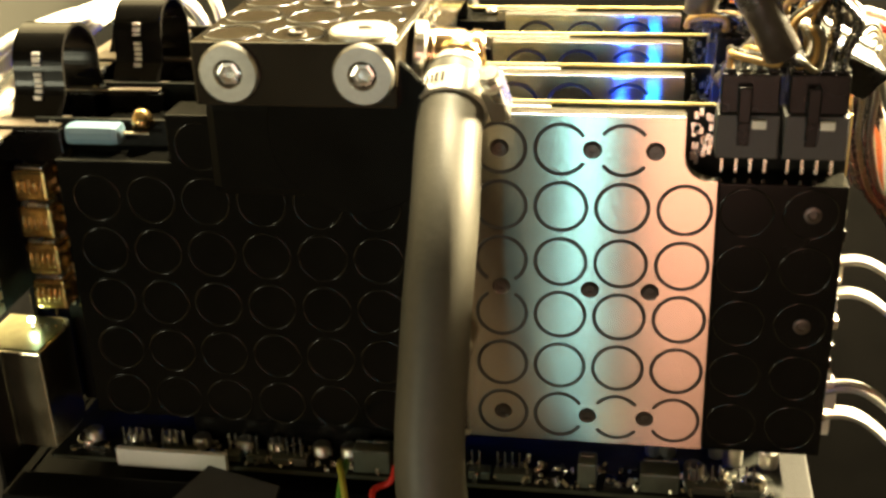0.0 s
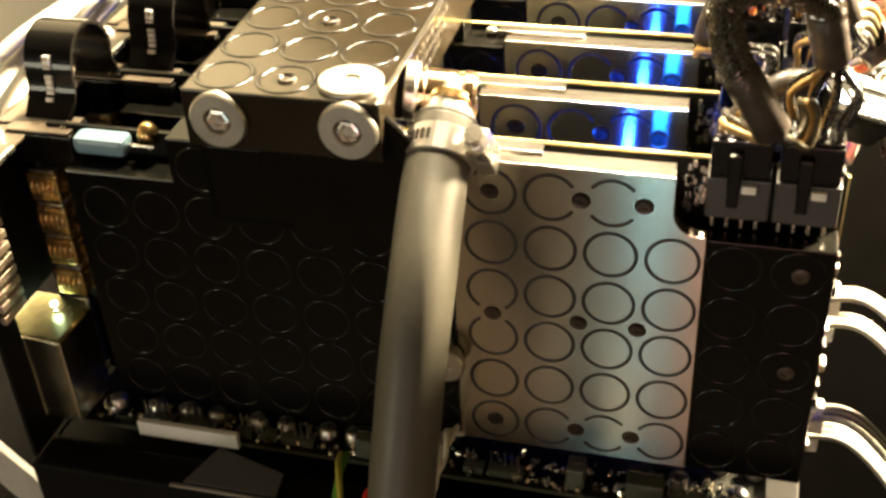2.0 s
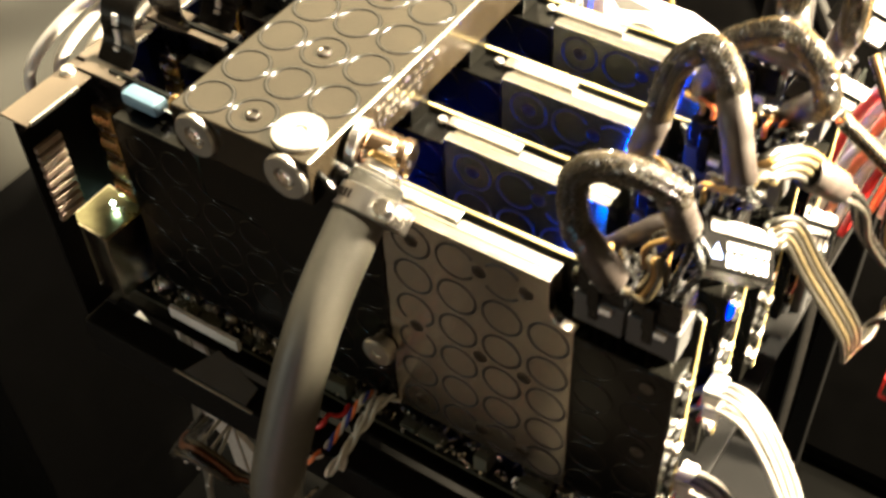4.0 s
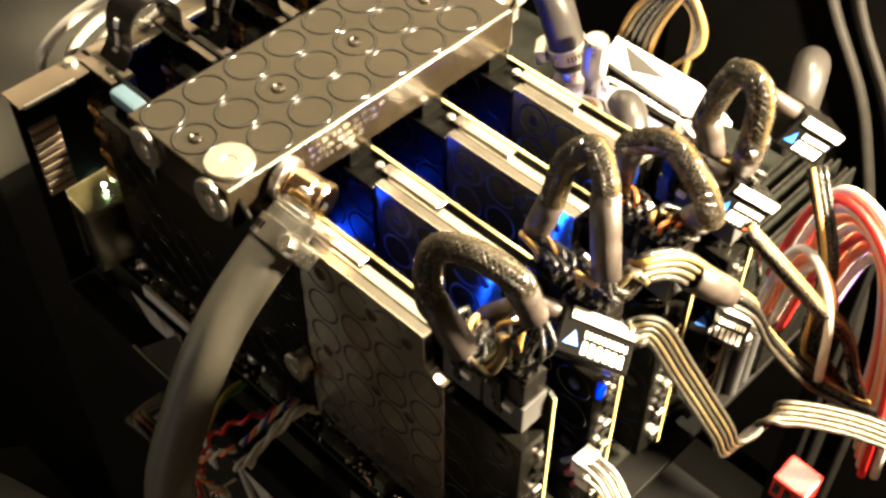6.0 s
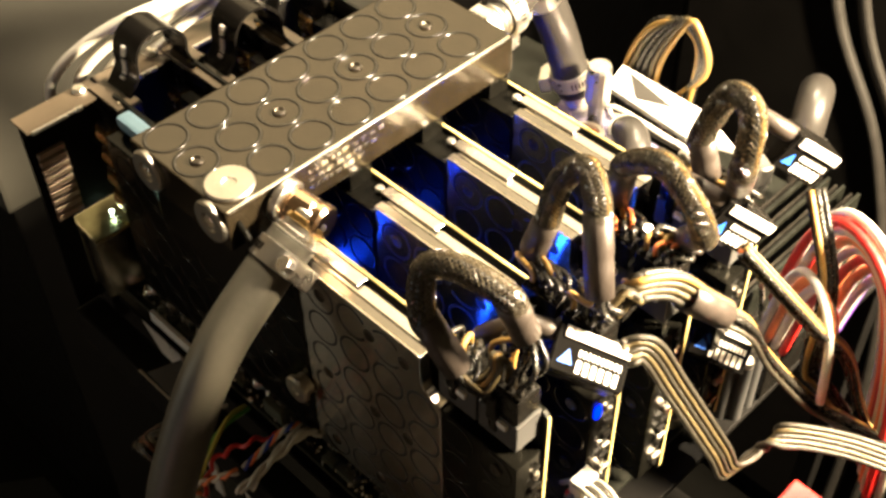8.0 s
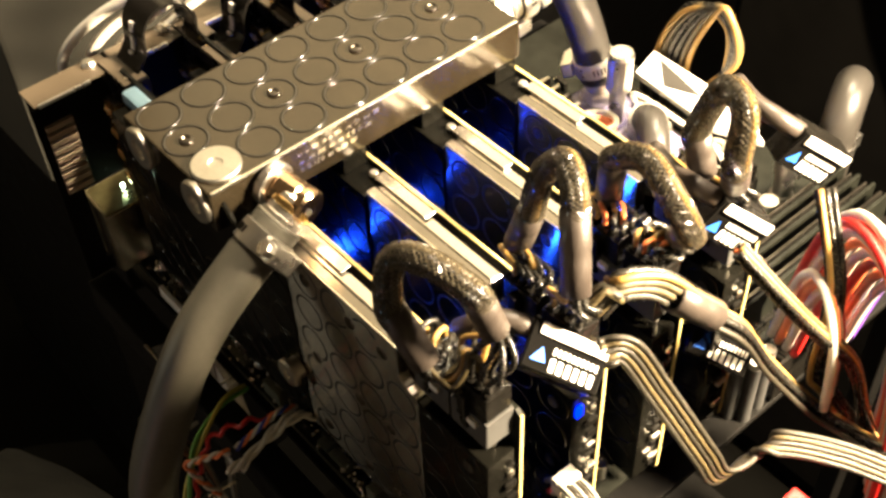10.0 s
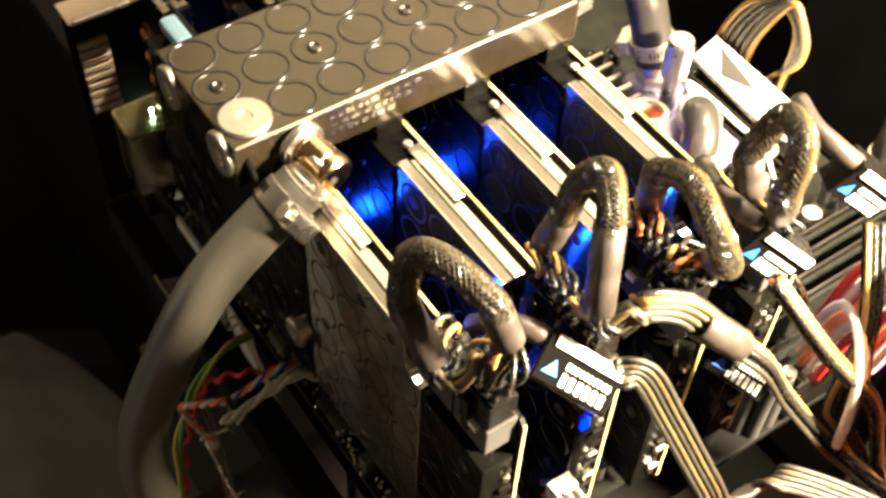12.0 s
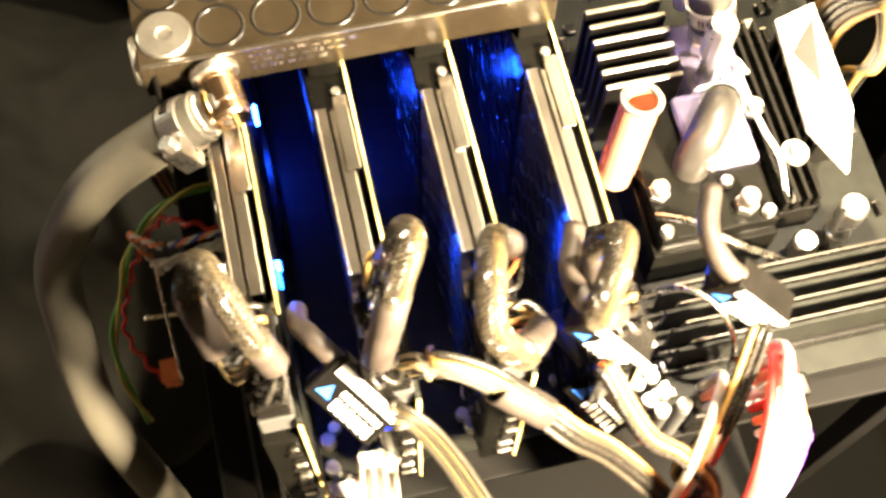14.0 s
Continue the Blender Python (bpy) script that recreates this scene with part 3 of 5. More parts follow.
def left_components(k):
    y = SLOT * k
    for i in range(4):
        z = 0.0560 + 0.0135 * i
        thing = base("choke", "amber and gold choke soldered to the card", "component", "chokes on the cards")
        thing.location = (0, y, 0)
        part("core", box(-0.1650, -0.1530, 0.0040, 0.0134, z, z + 0.0110, 0.0012), BROWN, thing)
        for q in range(5):
            part("winding", ring(0.0050, 0.0006, pose(-0.1632 + 0.0021 * q, 0.0087, z + 0.0055, 0, 90), steps=20, squash=1.0), BRASS, thing, smooth=True)
        part("solder_cap", box(-0.1640, -0.1540, 0.0050, 0.0125, z + 0.0111, z + 0.0123, 0.0004), TIN, thing)
    bits = base("board_parts", "tiny gold and tin parts crowded on the card's end", "component", "small parts on the card ends", kind="stuff")
    bits.location = (0, y, 0)
    r = random.Random(60 + k)
    for mat in (BRASS, TIN, PCB_EDGE):
        bm = None
        for i in range(34):
            x, z = r.uniform(-0.1570, -0.1470), r.uniform(0.0490, 0.1210)
            bm = box(x, x + r.uniform(0.0006, 0.0018), 0.0124, 0.0136, z, z + r.uniform(0.0006, 0.0024), bm=bm)
        part("small_parts", bm, mat, bits)
    if k:
        return
    cap = base("film_capacitor", "pale blue film capacitor at the card's top edge", "component", "capacitors on the cards")
    cap.location = (0, y, 0)
    part("can", box(-0.1445, -0.1255, 0.0055, 0.0135, 0.1165, 0.1230, 0.0022), PALE_BLUE, cap)
    part("lead", tube([Vector((-0.1257, 0.0095, 0.1197)), Vector((-0.1160, 0.0095, 0.1197))], 0.0007, 8), TIN, cap)
    coil = base("solder_lump", "small shiny solder joint beside the strap plug", "component", "solder joints")
    coil.location = (0, y, 0)
    part("lump", turned([(0, 0.004), (0.002, 0.0035), (0.0036, 0.001), (0.004, -0.002), (0, -0.0022)], 14, pose(-0.1190, 0.0120, 0.1235)), BRASS, coil, smooth=True)


for k in range(4):
    bracket(k)
    display_socket(k)
    left_components(k)

# ---- power sockets, plugs and pins ----
def socket_pair(k):
    for j, x in enumerate((0.0640, 0.0832)):
        thing = base("power_socket", "grey eight-pin power socket on the card's corner", "socket", "card power sockets")
        thing.location = (0, SLOT * k, 0)
        house = part("housing", box(x, x + 0.0180, 0.0010, 0.0134, 0.1195, 0.1330, 0.0006), GREY_PLASTIC, thing)
        part("latch_tab", box(x + 0.0098, x + 0.0140, -0.0006, 0.0012, 0.1292, 0.1318, 0.0004), INK_AND_SHEEN, house, "pale latch tab")
        part("key_slot", box(x + 0.0058, x + 0.0092, -0.0002, 0.0012, 0.1240, 0.1328, 0.0003), PLASTIC, house)
        for i in range(4):
            part("pin", box(x + 0.0018 + 0.0042 * i, x + 0.0030 + 0.0042 * i, 0.0060, 0.0075, 0.1130, 0.1196, 0.0003), TIN, thing)
        plug = base("power_plug", "black eight-pin power plug pushed into its socket", "plug", "power plugs")
        plug.location = (0, SLOT * k, 0)
        part("plug_body", box(x + 0.0006, x + 0.0174, 0.0016, 0.0128, 0.1332, 0.1452, 0.0006), PLASTIC, plug)
        part("plug_clip", box(x + 0.0055, x + 0.0095, -0.0012, 0.0018, 0.1310, 0.1420, 0.0006), PLASTIC, plug)
        for i in range(4):
            part("cell", box(x + 0.0012 + 0.0042 * i, x + 0.0046 + 0.0042 * i, 0.0026, 0.0118, 0.1452, 0.1462, 0.0004), PLASTIC, plug)
    chips = base("board_chip", "tiny parts on the card beside the power sockets", "component", "small chips on the cards", kind="stuff")
    chips.location = (0, SLOT * k, 0)
    bm = None
    r = random.Random(20 + k)
    for i in range(26):
        x, z = r.uniform(0.057, 0.063), r.uniform(0.113, 0.129)
        bm = box(x, x + 0.0012, 0.0124, 0.0136, z, z + 0.0022, bm=bm)
    part("small_parts", bm, TIN, chips)


for k in range(4):
    socket_pair(k)

# ---- cables ----
WIRE = material("black_wire", (0.014, 0.013, 0.011), 0.26, 0.0, 0.4, 600, 0.4, 2000)
YELLOW = material("yellow_wire", (0.27, 0.165, 0.045), 0.40, 0.0, 0.15, 200)
YELLOW_WIRE = material("pale_yellow_wire", (0.42, 0.40, 0.06), 0.4, 0.0, 0.15, 200)
ORANGE = material("orange_wire", (0.78, 0.22, 0.07), 0.32, 0.0, 0.15, 200)
BROWN_WIRE = material("brown_wire", (0.16, 0.055, 0.022), 0.4, 0.0, 0.2, 200)
RED = material("red_wire", (0.50, 0.016, 0.012), 0.4, 0.0, 0.15, 200)
GREEN = material("green_wire", (0.10, 0.30, 0.04), 0.4, 0.0, 0.15, 200)
WHITE = material("white_wire", (0.58, 0.56, 0.50), 0.40, 0.0, 0.1, 200)
PALE_GREY = material("pale_grey_wire", (0.24, 0.23, 0.20), 0.35, 0.0, 0.15, 300, 0.2, 900)
PURPLE = material("purple_wire", (0.15, 0.05, 0.40), 0.4, 0.0, 0.1, 200)
RIBBON = material("braided_ribbon", (0.024, 0.021, 0.015), 0.36, 0.0, 0.4, 900, 0.6, 2500)
GREYWIRE = material("grey_ribbon", (0.070, 0.054, 0.026), 0.30, 0.0, 0.4, 900, 0.6, 2500)
SHRINK = material("heat_shrink", (0.036, 0.029, 0.025), 0.40, 0.0, 0.2, 150, 0.2, 800)
SLEEVE = material("braided_sleeve", (0.013, 0.012, 0.010), 0.26, 0.0, 0.4, 900, 0.8, 2500)
STRAND = material("sleeve_strand", (0.045, 0.038, 0.026), 0.14, 0.0, 0.6, 700, spec=1.0)


def wires(thing, points, mats, radius, rows=1, spread=2.1, per=8, sides=7, jitter=0.0, across=None):
    """Wires side by side along a line, in one or more rows; across is the way in which they lie side by side."""
    line = smooth_line(points, per)
    fr = frames_along(line)
    if across:
        w = [(Vector(across) - t * t.dot(Vector(across))).normalized() for t, _, _ in fr]
        fr = [(t, side, side.cross(t)) for side, (t, _, _) in zip(w, fr)]
    n = math.ceil(len(mats) / rows)
    r = random.Random(len(mats) * 7 + int(abs(points[0][0]) * 1e4))
    for i, mat in enumerate(mats):
        a, b = (i % n - (n - 1) / 2) * spread * radius, (i // n - (rows - 1) / 2) * spread * radius
        ja, jb = r.uniform(-1, 1) * jitter, r.uniform(-1, 1) * jitter
        path = [v + s * (a + ja * math.sin(3 * math.pi * q / len(line))) + u * (b + jb * math.sin(2 * math.pi * q / len(line))) for q, (v, (t, s, u)) in enumerate(zip(line, fr))]
        part("wire", tube(path, radius, sides), mat, thing, smooth=True)


def sleeved(thing, points, radius, strands=14, per=18, turns=None, yellow=(0,)):
    """An open braided sleeve of crossing strands round a bundle of wires."""
    line = smooth_line(points, per)
    core = part("sleeve", tube(line, radius * 0.62, 12), SLEEVE, thing, smooth=True)
    length = sum((b - a).length for a, b in zip(line, line[1:]))
    turns = turns or length / (radius * 3.9)
    fr = frames_along(line)
    bm = None
    for k in range(strands):
        for way in (1, -1):
            path = []
            for q, (v, (t, s, u)) in enumerate(zip(line, fr)):
                a = way * 2 * math.pi * turns * q / len(line) + 2 * math.pi * k / strands
                path.append(v + (s * math.cos(a) + u * math.sin(a)) * (radius + 0.0001))
            bm = tube(path, 0.00017, 4, bm=bm, cap=False)
    tagged(part("braid", bm, STRAND, core), kind="stuff")
    # the wires of the bundle, turning slowly round one another
    for w in range(7):
        path = []
        for q, (v, (t, s, u)) in enumerate(zip(line, fr)):
            a = 2 * math.pi * w / 7 + 0.75 + 0.5 * q / len(line) + 0.10 * math.sin(0.21 * q + w)
            path.append(v + (s * math.cos(a) + u * math.sin(a)) * radius * 0.62)
        part("wire", tube(path, radius * 0.35, 8), YELLOW if w in yellow else GREYWIRE if w % 3 == 1 else WIRE, thing, smooth=True)


def shrink(thing, a, b, radius):
    m, h = along(a, b)
    part("heat_shrink", turned([(radius * 0.86, 0), (radius, 0.0004), (radius * 1.02, h * 0.45), (radius * 0.97, h * 0.5), (radius, h * 0.6), (radius * 0.98, h - 0.0004), (radius * 0.84, h)], 18, m), SHRINK, thing, "grey-brown heat-shrink tube", True)


ARCHES = [
    [(0.0804, -0.0059, 0.1533), (0.0686, -0.0100, 0.1743), (0.0648, -0.0042, 0.1881), (0.0751, 0.0009, 0.1921), (0.0893, 0.0071, 0.1851), (0.0939, 0.0118, 0.1671)],
    [(0.0590, 0.0544, 0.1490), (0.0629, 0.0569, 0.1661), (0.0657, 0.0591, 0.1842), (0.0757, 0.0590, 0.1964), (0.0858, 0.0532, 0.1927), (0.0984, 0.0429, 0.1634)],
    [(0.0628, 0.0969, 0.1471), (0.0727, 0.0861, 0.1789), (0.0910, 0.0800, 0.1944), (0.1052, 0.0780, 0.1885), (0.1079, 0.0872, 0.1681), (0.0948, 0.0984, 0.1486)],
    [(0.0860, 0.1197, 0.1600), (0.0820, 0.1175, 0.1780), (0.0890, 0.1195, 0.2000), (0.1026, 0.1127, 0.2030), (0.1051, 0.1098, 0.1842), (0.0995, 0.1200, 0.1639)],
]


def between(a, b, f):
    return tuple(Vector(a).lerp(Vector(b), f))


def power_cable(k):
    p = ARCHES[k]
    thing = base("power_cable", "braided black power cable arching over the card's plugs", "cable", "card power cables")
    sleeved(thing, [between(p[0], p[1], 0.65)] + p[1:5] + [between(p[4], p[5], 0.35)], 0.0046, yellow=((0,), (0, 3), (0, 1, 4), (0,))[k])
    shrink(thing, p[0], between(p[0], p[1], 0.95), 0.0052)
    shrink(thing, between(p[4], p[5], 0.12), p[5], 0.0052)
    y = SLOT * k
    for end, xs, nx in ((p[0], 0.0646, p[1]), (p[5], 0.0838, p[4])):
        e = Vector(end)
        d = (e - Vector(nx)).normalized()
        for i in range(8):
            x = xs + 0.0024 + 0.0042 * (i % 4)
            yy = y + (0.0048 if i < 4 else 0.0096)
            o = Vector(((i % 4 - 1.5) * 0.0018, (0.5 - i // 4) * -0.003, 0))
            bow = Vector((0.004 * (i % 4 - 1.5), 0.003 * (i // 4 - 0.5), 0))
            pts = [e - d * 0.004 + o * 0.5, e + d * 0.003 + o, (e + Vector((x, yy, 0.150))) / 2 + bow, Vector((x, yy, 0.1500)), Vector((x, yy, 0.1445))]
            part("wire", tube(smooth_line(pts, 5), 0.0011, 6), (YELLOW if i in (0, 5) else ORANGE if (k == 2 and i in (1, 6)) else WIRE), thing, smooth=True)


for k in range(4):
    power_cable(k)
curl = base("curled_wires", "pale and yellow wires curling out of the first sleeve end", "wire")
for i in range(3):
    o = 0.0016 * i
    part("wire", tube(smooth_line([(0.0800, -0.0062, 0.1545), (0.0822 + o, -0.0058, 0.1512), (0.0868 + o, -0.0030, 0.1512 - o), (0.0885 + o, 0.0012, 0.1545), (0.0866 + o, 0.0040, 0.1580), (0.0880 + o, 0.0072, 0.1540), (0.0890 + o, 0.0080, 0.1455)], 7), 0.0011, 8), (GREYWIRE, YELLOW, GREYWIRE)[i], curl, smooth=True)

# ---- labelled joints between the cables ----
LABEL_BLUE = material("blue_print", (0.03, 0.16, 0.75), 0.4, 0.0, 0.1, 300)


def joint(k, origin, ex, ey):
    """A black joint box; ex runs along its long side, ey across its face."""
    thing = base("cable_joint", "black cable joint with white printed label and blue triangle", "cable joint", "labelled cable joints")
    ex, ey = Vector(ex), Vector(ey)
    w, h = ex.length, ey.length
    x, y = ex.normalized(), ey.normalized()
    z = x.cross(y).normalized()
    y = z.cross(x)
    m = Matrix.Translation(origin) @ Matrix((x, y, z)).transposed().to_4x4()

    def put(name, bm, mat, parent, **kw):
        bmesh.ops.transform(bm, matrix=m, verts=bm.verts)
        return part(name, bm, mat, parent, **kw)

    shell = put("shell", box(0, w, 0, h, -0.0110, 0, 0.0007), PLASTIC, thing)
    face = put("label", box(0.0006, w - 0.0006, 0.0006, h - 0.0006, 0.0000, 0.0003), MATT_BLACK, shell)
    # Shine along the joint's top edge, made as a raised white band.
    put("painted_sheen", box(w * 0.10, w * 0.98, h * 0.74, h * 0.98, 0.0003, 0.0012, 0.0003), INK_AND_SHEEN, face)
    r = random.Random(k)
    for row, (y0, y1) in enumerate(((0.44, 0.58), (0.10, 0.36))):
        u = 0.34
        while u < 0.92:
            du = 0.030 if row == 0 else 0.058
            put("printed_mark", box(w * u, w * (u + du), h * y0, h * y1, 0.0003, 0.0005), INK_AND_SHEEN, face)
            u += du + (0.030 if row == 0 else 0.042)
    tri = bmesh.new()
    a = [tri.verts.new((w * px, h * py, q)) for q in (0.0003, 0.0006) for px, py in ((0.08, 0.20), (0.28, 0.22), (0.20, 0.52))]
    tri.faces.new(a[3:])
    tri.faces.new(a[2::-1])
    for i in range(3):
        tri.faces.new((a[i], a[(i + 1) % 3], a[3 + (i + 1) % 3], a[3 + i]))
    put("printed_triangle", tri, LABEL_BLUE, face)
    neck = [m @ Vector(v) for v in ((0.002, h * 0.8, -0.005), (-0.004, h * 0.8, -0.005), (-0.010, h * 0.75, -0.008), (-0.014, h * 0.6, -0.016), (-0.015, h * 0.5, -0.030))]
    part("cable_neck", tube(smooth_line(neck, 6), 0.0037, 16), SHRINK, thing, smooth=True)


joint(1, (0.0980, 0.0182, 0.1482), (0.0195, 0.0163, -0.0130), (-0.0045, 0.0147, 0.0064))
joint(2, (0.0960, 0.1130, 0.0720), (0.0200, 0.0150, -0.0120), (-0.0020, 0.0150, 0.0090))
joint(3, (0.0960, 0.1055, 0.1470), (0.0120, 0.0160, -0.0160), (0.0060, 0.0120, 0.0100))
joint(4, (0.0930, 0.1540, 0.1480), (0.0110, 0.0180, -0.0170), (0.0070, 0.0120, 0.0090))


def ribbon_cable(label, points, mats, radius=0.0013, rows=1, spread=2.1, group="loose cables", category="cable", per=8, across=None):
    thing = base("ribbon_cable", label, category, group)
    wires(thing, points, mats, radius, rows, spread, per, across=across)
    return thing


MIX = [WIRE, GREYWIRE, WIRE, RIBBON, YELLOW, RIBBON, WIRE]
ribbon_cable("flat black and grey cable bending away from the joint", [(0.1100, 0.0437, 0.1430), (0.1150, 0.0521, 0.1420), (0.1237, 0.0618, 0.1182), (0.1386, 0.0737, 0.0843), (0.1406, 0.0855, 0.0602), (0.1423, 0.1027, 0.0592), (0.1479, 0.1100, 0.0665), (0.1691, 0.1288, 0.0605), (0.1987, 0.1465, 0.0504)], [RIBBON, GREYWIRE, RIBBON, GREYWIRE, RIBBON], 0.00112, 1, 1.9, across=(0.29, 0.88, 0.39))
ribbon_cable("black cable with a yellow core running off the second joint", [(0.1150, 0.0935, 0.1290), (0.1240, 0.1060, 0.1150), (0.1275, 0.1238, 0.0831), (0.1410, 0.1440, 0.0500), (0.1607, 0.1474, 0.0477), (0.1918, 0.1473, 0.0500)], MIX, 0.0012, 2)
ribbon_cable("black and orange cable running off the third joint", [(0.1080, 0.1176, 0.1383), (0.1279, 0.1303, 0.1127), (0.1335, 0.1462, 0.0894), (0.1446, 0.1593, 0.0688), (0.1633, 0.1574, 0.0400), (0.1990, 0.1575, 0.0302)], [WIRE, ORANGE, WIRE, GREYWIRE, YELLOW, WIRE], 0.0012, 2)
ribbon_cable("black braided cable hanging from the fourth joint", [(0.1030, 0.1787, 0.1250), (0.1258, 0.1648, 0.0934), (0.1323, 0.1539, 0.0592), (0.1383, 0.1551, 0.0511), (0.1612, 0.1672, 0.0185)], [WIRE] * 5 + [YELLOW], 0.0013, 2)
ribbon_cable("black and silver cable looping from the second card's plugs", [(0.0975, 0.0520, 0.1470), (0.1005, 0.0610, 0.1550), (0.1060, 0.0745, 0.1510), (0.1120, 0.0860, 0.1380), (0.1165, 0.0950, 0.1280)], [RIBBON, GREYWIRE, GREYWIRE, YELLOW, GREYWIRE, RIBBON, GREYWIRE, WIRE], 0.0014, 2, across=(0.29, 0.88, 0.39))
loop_end = base("shrink_sleeve", "grey-brown shrink sleeve where two cables meet", "sleeve")
shrink(loop_end, (0.1090, 0.0800, 0.1435), (0.1172, 0.0962, 0.1268), 0.0060)

# main board supply cable, orange, red, white and purple
ribbon_cable("thick bunch of orange, red and white main supply wires", [(0.1050, 0.2000, 0.0300), (0.1150, 0.1950, 0.0800), (0.1300, 0.1850, 0.1050), (0.1500, 0.1750, 0.0950), (0.1640, 0.1650, 0.0600), (0.1700, 0.1600, 0.0100)], [WHITE, ORANGE, RED, WHITE, ORANGE, WHITE, RED, PURPLE, WHITE, ORANGE, WHITE, WHITE, RED, WHITE], 0.0021, 2, 2.5)
ribbon_cable("pale and red wires beside the main supply plug", [(0.1020, 0.1800, 0.0250), (0.1100, 0.1760, 0.0700), (0.1220, 0.1660, 0.0900), (0.1360, 0.1560, 0.0820), (0.1420, 0.1520, 0.0500)], [RED, WHITE, ORANGE, WHITE], 0.0020, 1, 2.3)
# processor supply cable behind the pale cover
bundle = base("supply_bundle", "arched bundle of black and yellow processor supply wires", "cable", "loose cables")
for i in range(11):
    q, w = i % 6, 0.0030 * (i // 6)
    pts = [(-0.0800 + 0.0045 * q, 0.2965 + w, -0.0030), (-0.0790 + 0.0045 * q, 0.2970 + w, 0.0320 + 0.001 * q), (-0.0660 + 0.0040 * q, 0.2980 + w, 0.0600 + 0.0015 * q + w), (-0.0480 + 0.0020 * q, 0.2990 + w, 0.0700 + 0.0010 * q - w), (-0.0340 + 0.0015 * q, 0.2990 + w, 0.0590 - 0.002 * q), (-0.0360 - 0.002 * q, 0.3000 + w, 0.0150), (-0.0380 - 0.002 * q, 0.3010 + w, -0.0300)]
    part("wire", tube(smooth_line(pts, 8), 0.0019, 8), YELLOW if i in (0, 5) else GREYWIRE if i % 3 == 1 else WIRE, bundle, smooth=True)
# pale ribbons at the lower right of the cards
for j, (z, y) in enumerate(((0.0700, 0.030), (0.0560, 0.034), (0.0300, 0.016), (0.0160, 0.022))):
    ribbon_cable("pale flat data cable leaving the board's edge", [(0.0980, y + 0.010, z - 0.012), (0.1060, y + 0.006, z), (0.1200, y + 0.004, z + 0.001), (0.1370, y - 0.002, z - 0.014), (0.1560, y - 0.012, z - 0.040), (0.1800, y - 0.02, z - 0.080)], [PALE_GREY, RIBBON, PALE_GREY, RIBBON, PALE_GREY], 0.0011, 1, 2.0, "pale data cables")
    tag = base("data_plug", "white and red data plug on the board's edge", "plug", "data plugs")
    part("plug_body", box(0.1030, 0.1095, y + 0.001, y + 0.011, z - 0.005, z + 0.003, 0.0008), WHITE, tag)
    part("red_rim", box(0.1022, 0.1034, y + 0.000, y + 0.012, z - 0.007, z - 0.0045, 0.0004), RED, tag)
# white cables at the left end
for j in range(4):
    d = 0.006 * j
    ribbon_cable("white cable curving away over the brackets", [(-0.1950 + d * 0.8, 0.0000 + 2 * d, 0.0900), (-0.1960 + d, 0.0040 + 2 * d, 0.1150), (-0.1850 + d, 0.0250 + 3 * d, 0.1350), (-0.1750 + d, 0.0600 + 3 * d, 0.1420), (-0.1700 + d, 0.1100 + 3 * d, 0.1350), (-0.1750 + d, 0.2000, 0.1000), (-0.2000, 0.3000, 0.0400)], [WHITE], 0.0026, group="white cables")
# loose front-panel wires, some of them twisted together
def twisted(label, points, mats, radius=0.0009, pitch=0.011, per=10):
    thing = base("twisted_wires", label, "wire", "front-panel wires")
    line = smooth_line(points, per)
    fr = frames_along(line)
    run = [0.0]
    for a, b in zip(line, line[1:]):
        run.append(run[-1] + (b - a).length)
    for i, mat in enumerate(mats):
        turn = 2 * math.pi * i / len(mats)
        path = [v + (s * math.cos(turn + 2 * math.pi * d / pitch) + u * math.sin(turn + 2 * math.pi * d / pitch)) * radius * 1.05 for v, d, (t, s, u) in zip(line, run, fr)]
        part("strand", tube(path, radius, 8), mat, thing, smooth=True)
    return thing


twisted("white twisted front-panel wires over the board's edge", [(-0.0130, 0.0010, 0.0180), (-0.0142, -0.0064, 0.0250), (-0.0152, -0.0200, 0.0225), (-0.0169, -0.0400, 0.0164), (-0.0172, -0.0430, 0.0140)], [WHITE, WHITE], 0.0010, 0.022)
twisted("second white twisted wires beside the hose", [(-0.0165, -0.0010, 0.0180), (-0.0175, -0.0085, 0.0245), (-0.0172, -0.0220, 0.0215), (-0.0150, -0.0385, 0.0140)], [WHITE, WHITE], 0.0009, 0.020)
twisted("orange, white and blue twisted wires bent towards the hose", [(-0.0225, -0.0030, 0.0200), (-0.0219, -0.0115, 0.0255), (-0.0235, -0.0260, 0.0200), (-0.0245, -0.0345, 0.0165)], [ORANGE, WHITE, DEEP_BLUE], 0.0008, 0.012)
twisted("orange and white twisted wires bent sharply beside the hose", [(-0.0245, -0.0375, 0.0172), (-0.0262, -0.0415, 0.0172), (-0.0340, -0.0490, 0.0110), (-0.0389, -0.0529, 0.0062), (-0.0375, -0.0520, 0.0000), (-0.0345, -0.0490, -0.0090), (-0.0300, -0.0450, -0.0160)], [ORANGE, WHITE], 0.0009, 0.011)
twisted("yellow and green wires curving down behind the hose", [(-0.0540, -0.0100, 0.0100), (-0.0512, -0.0229, 0.0140), (-0.0478, -0.0360, 0.0100), (-0.0442, -0.0469, 0.0015), (-0.0350, -0.0590, -0.0110), (-0.0260, -0.0640, -0.0210), (-0.0080, -0.0740, -0.0350), (0.0090, -0.0750, -0.0500), (0.0250, -0.0700, -0.0800)], [YELLOW_WIRE, GREEN], 0.0011, 0.060)
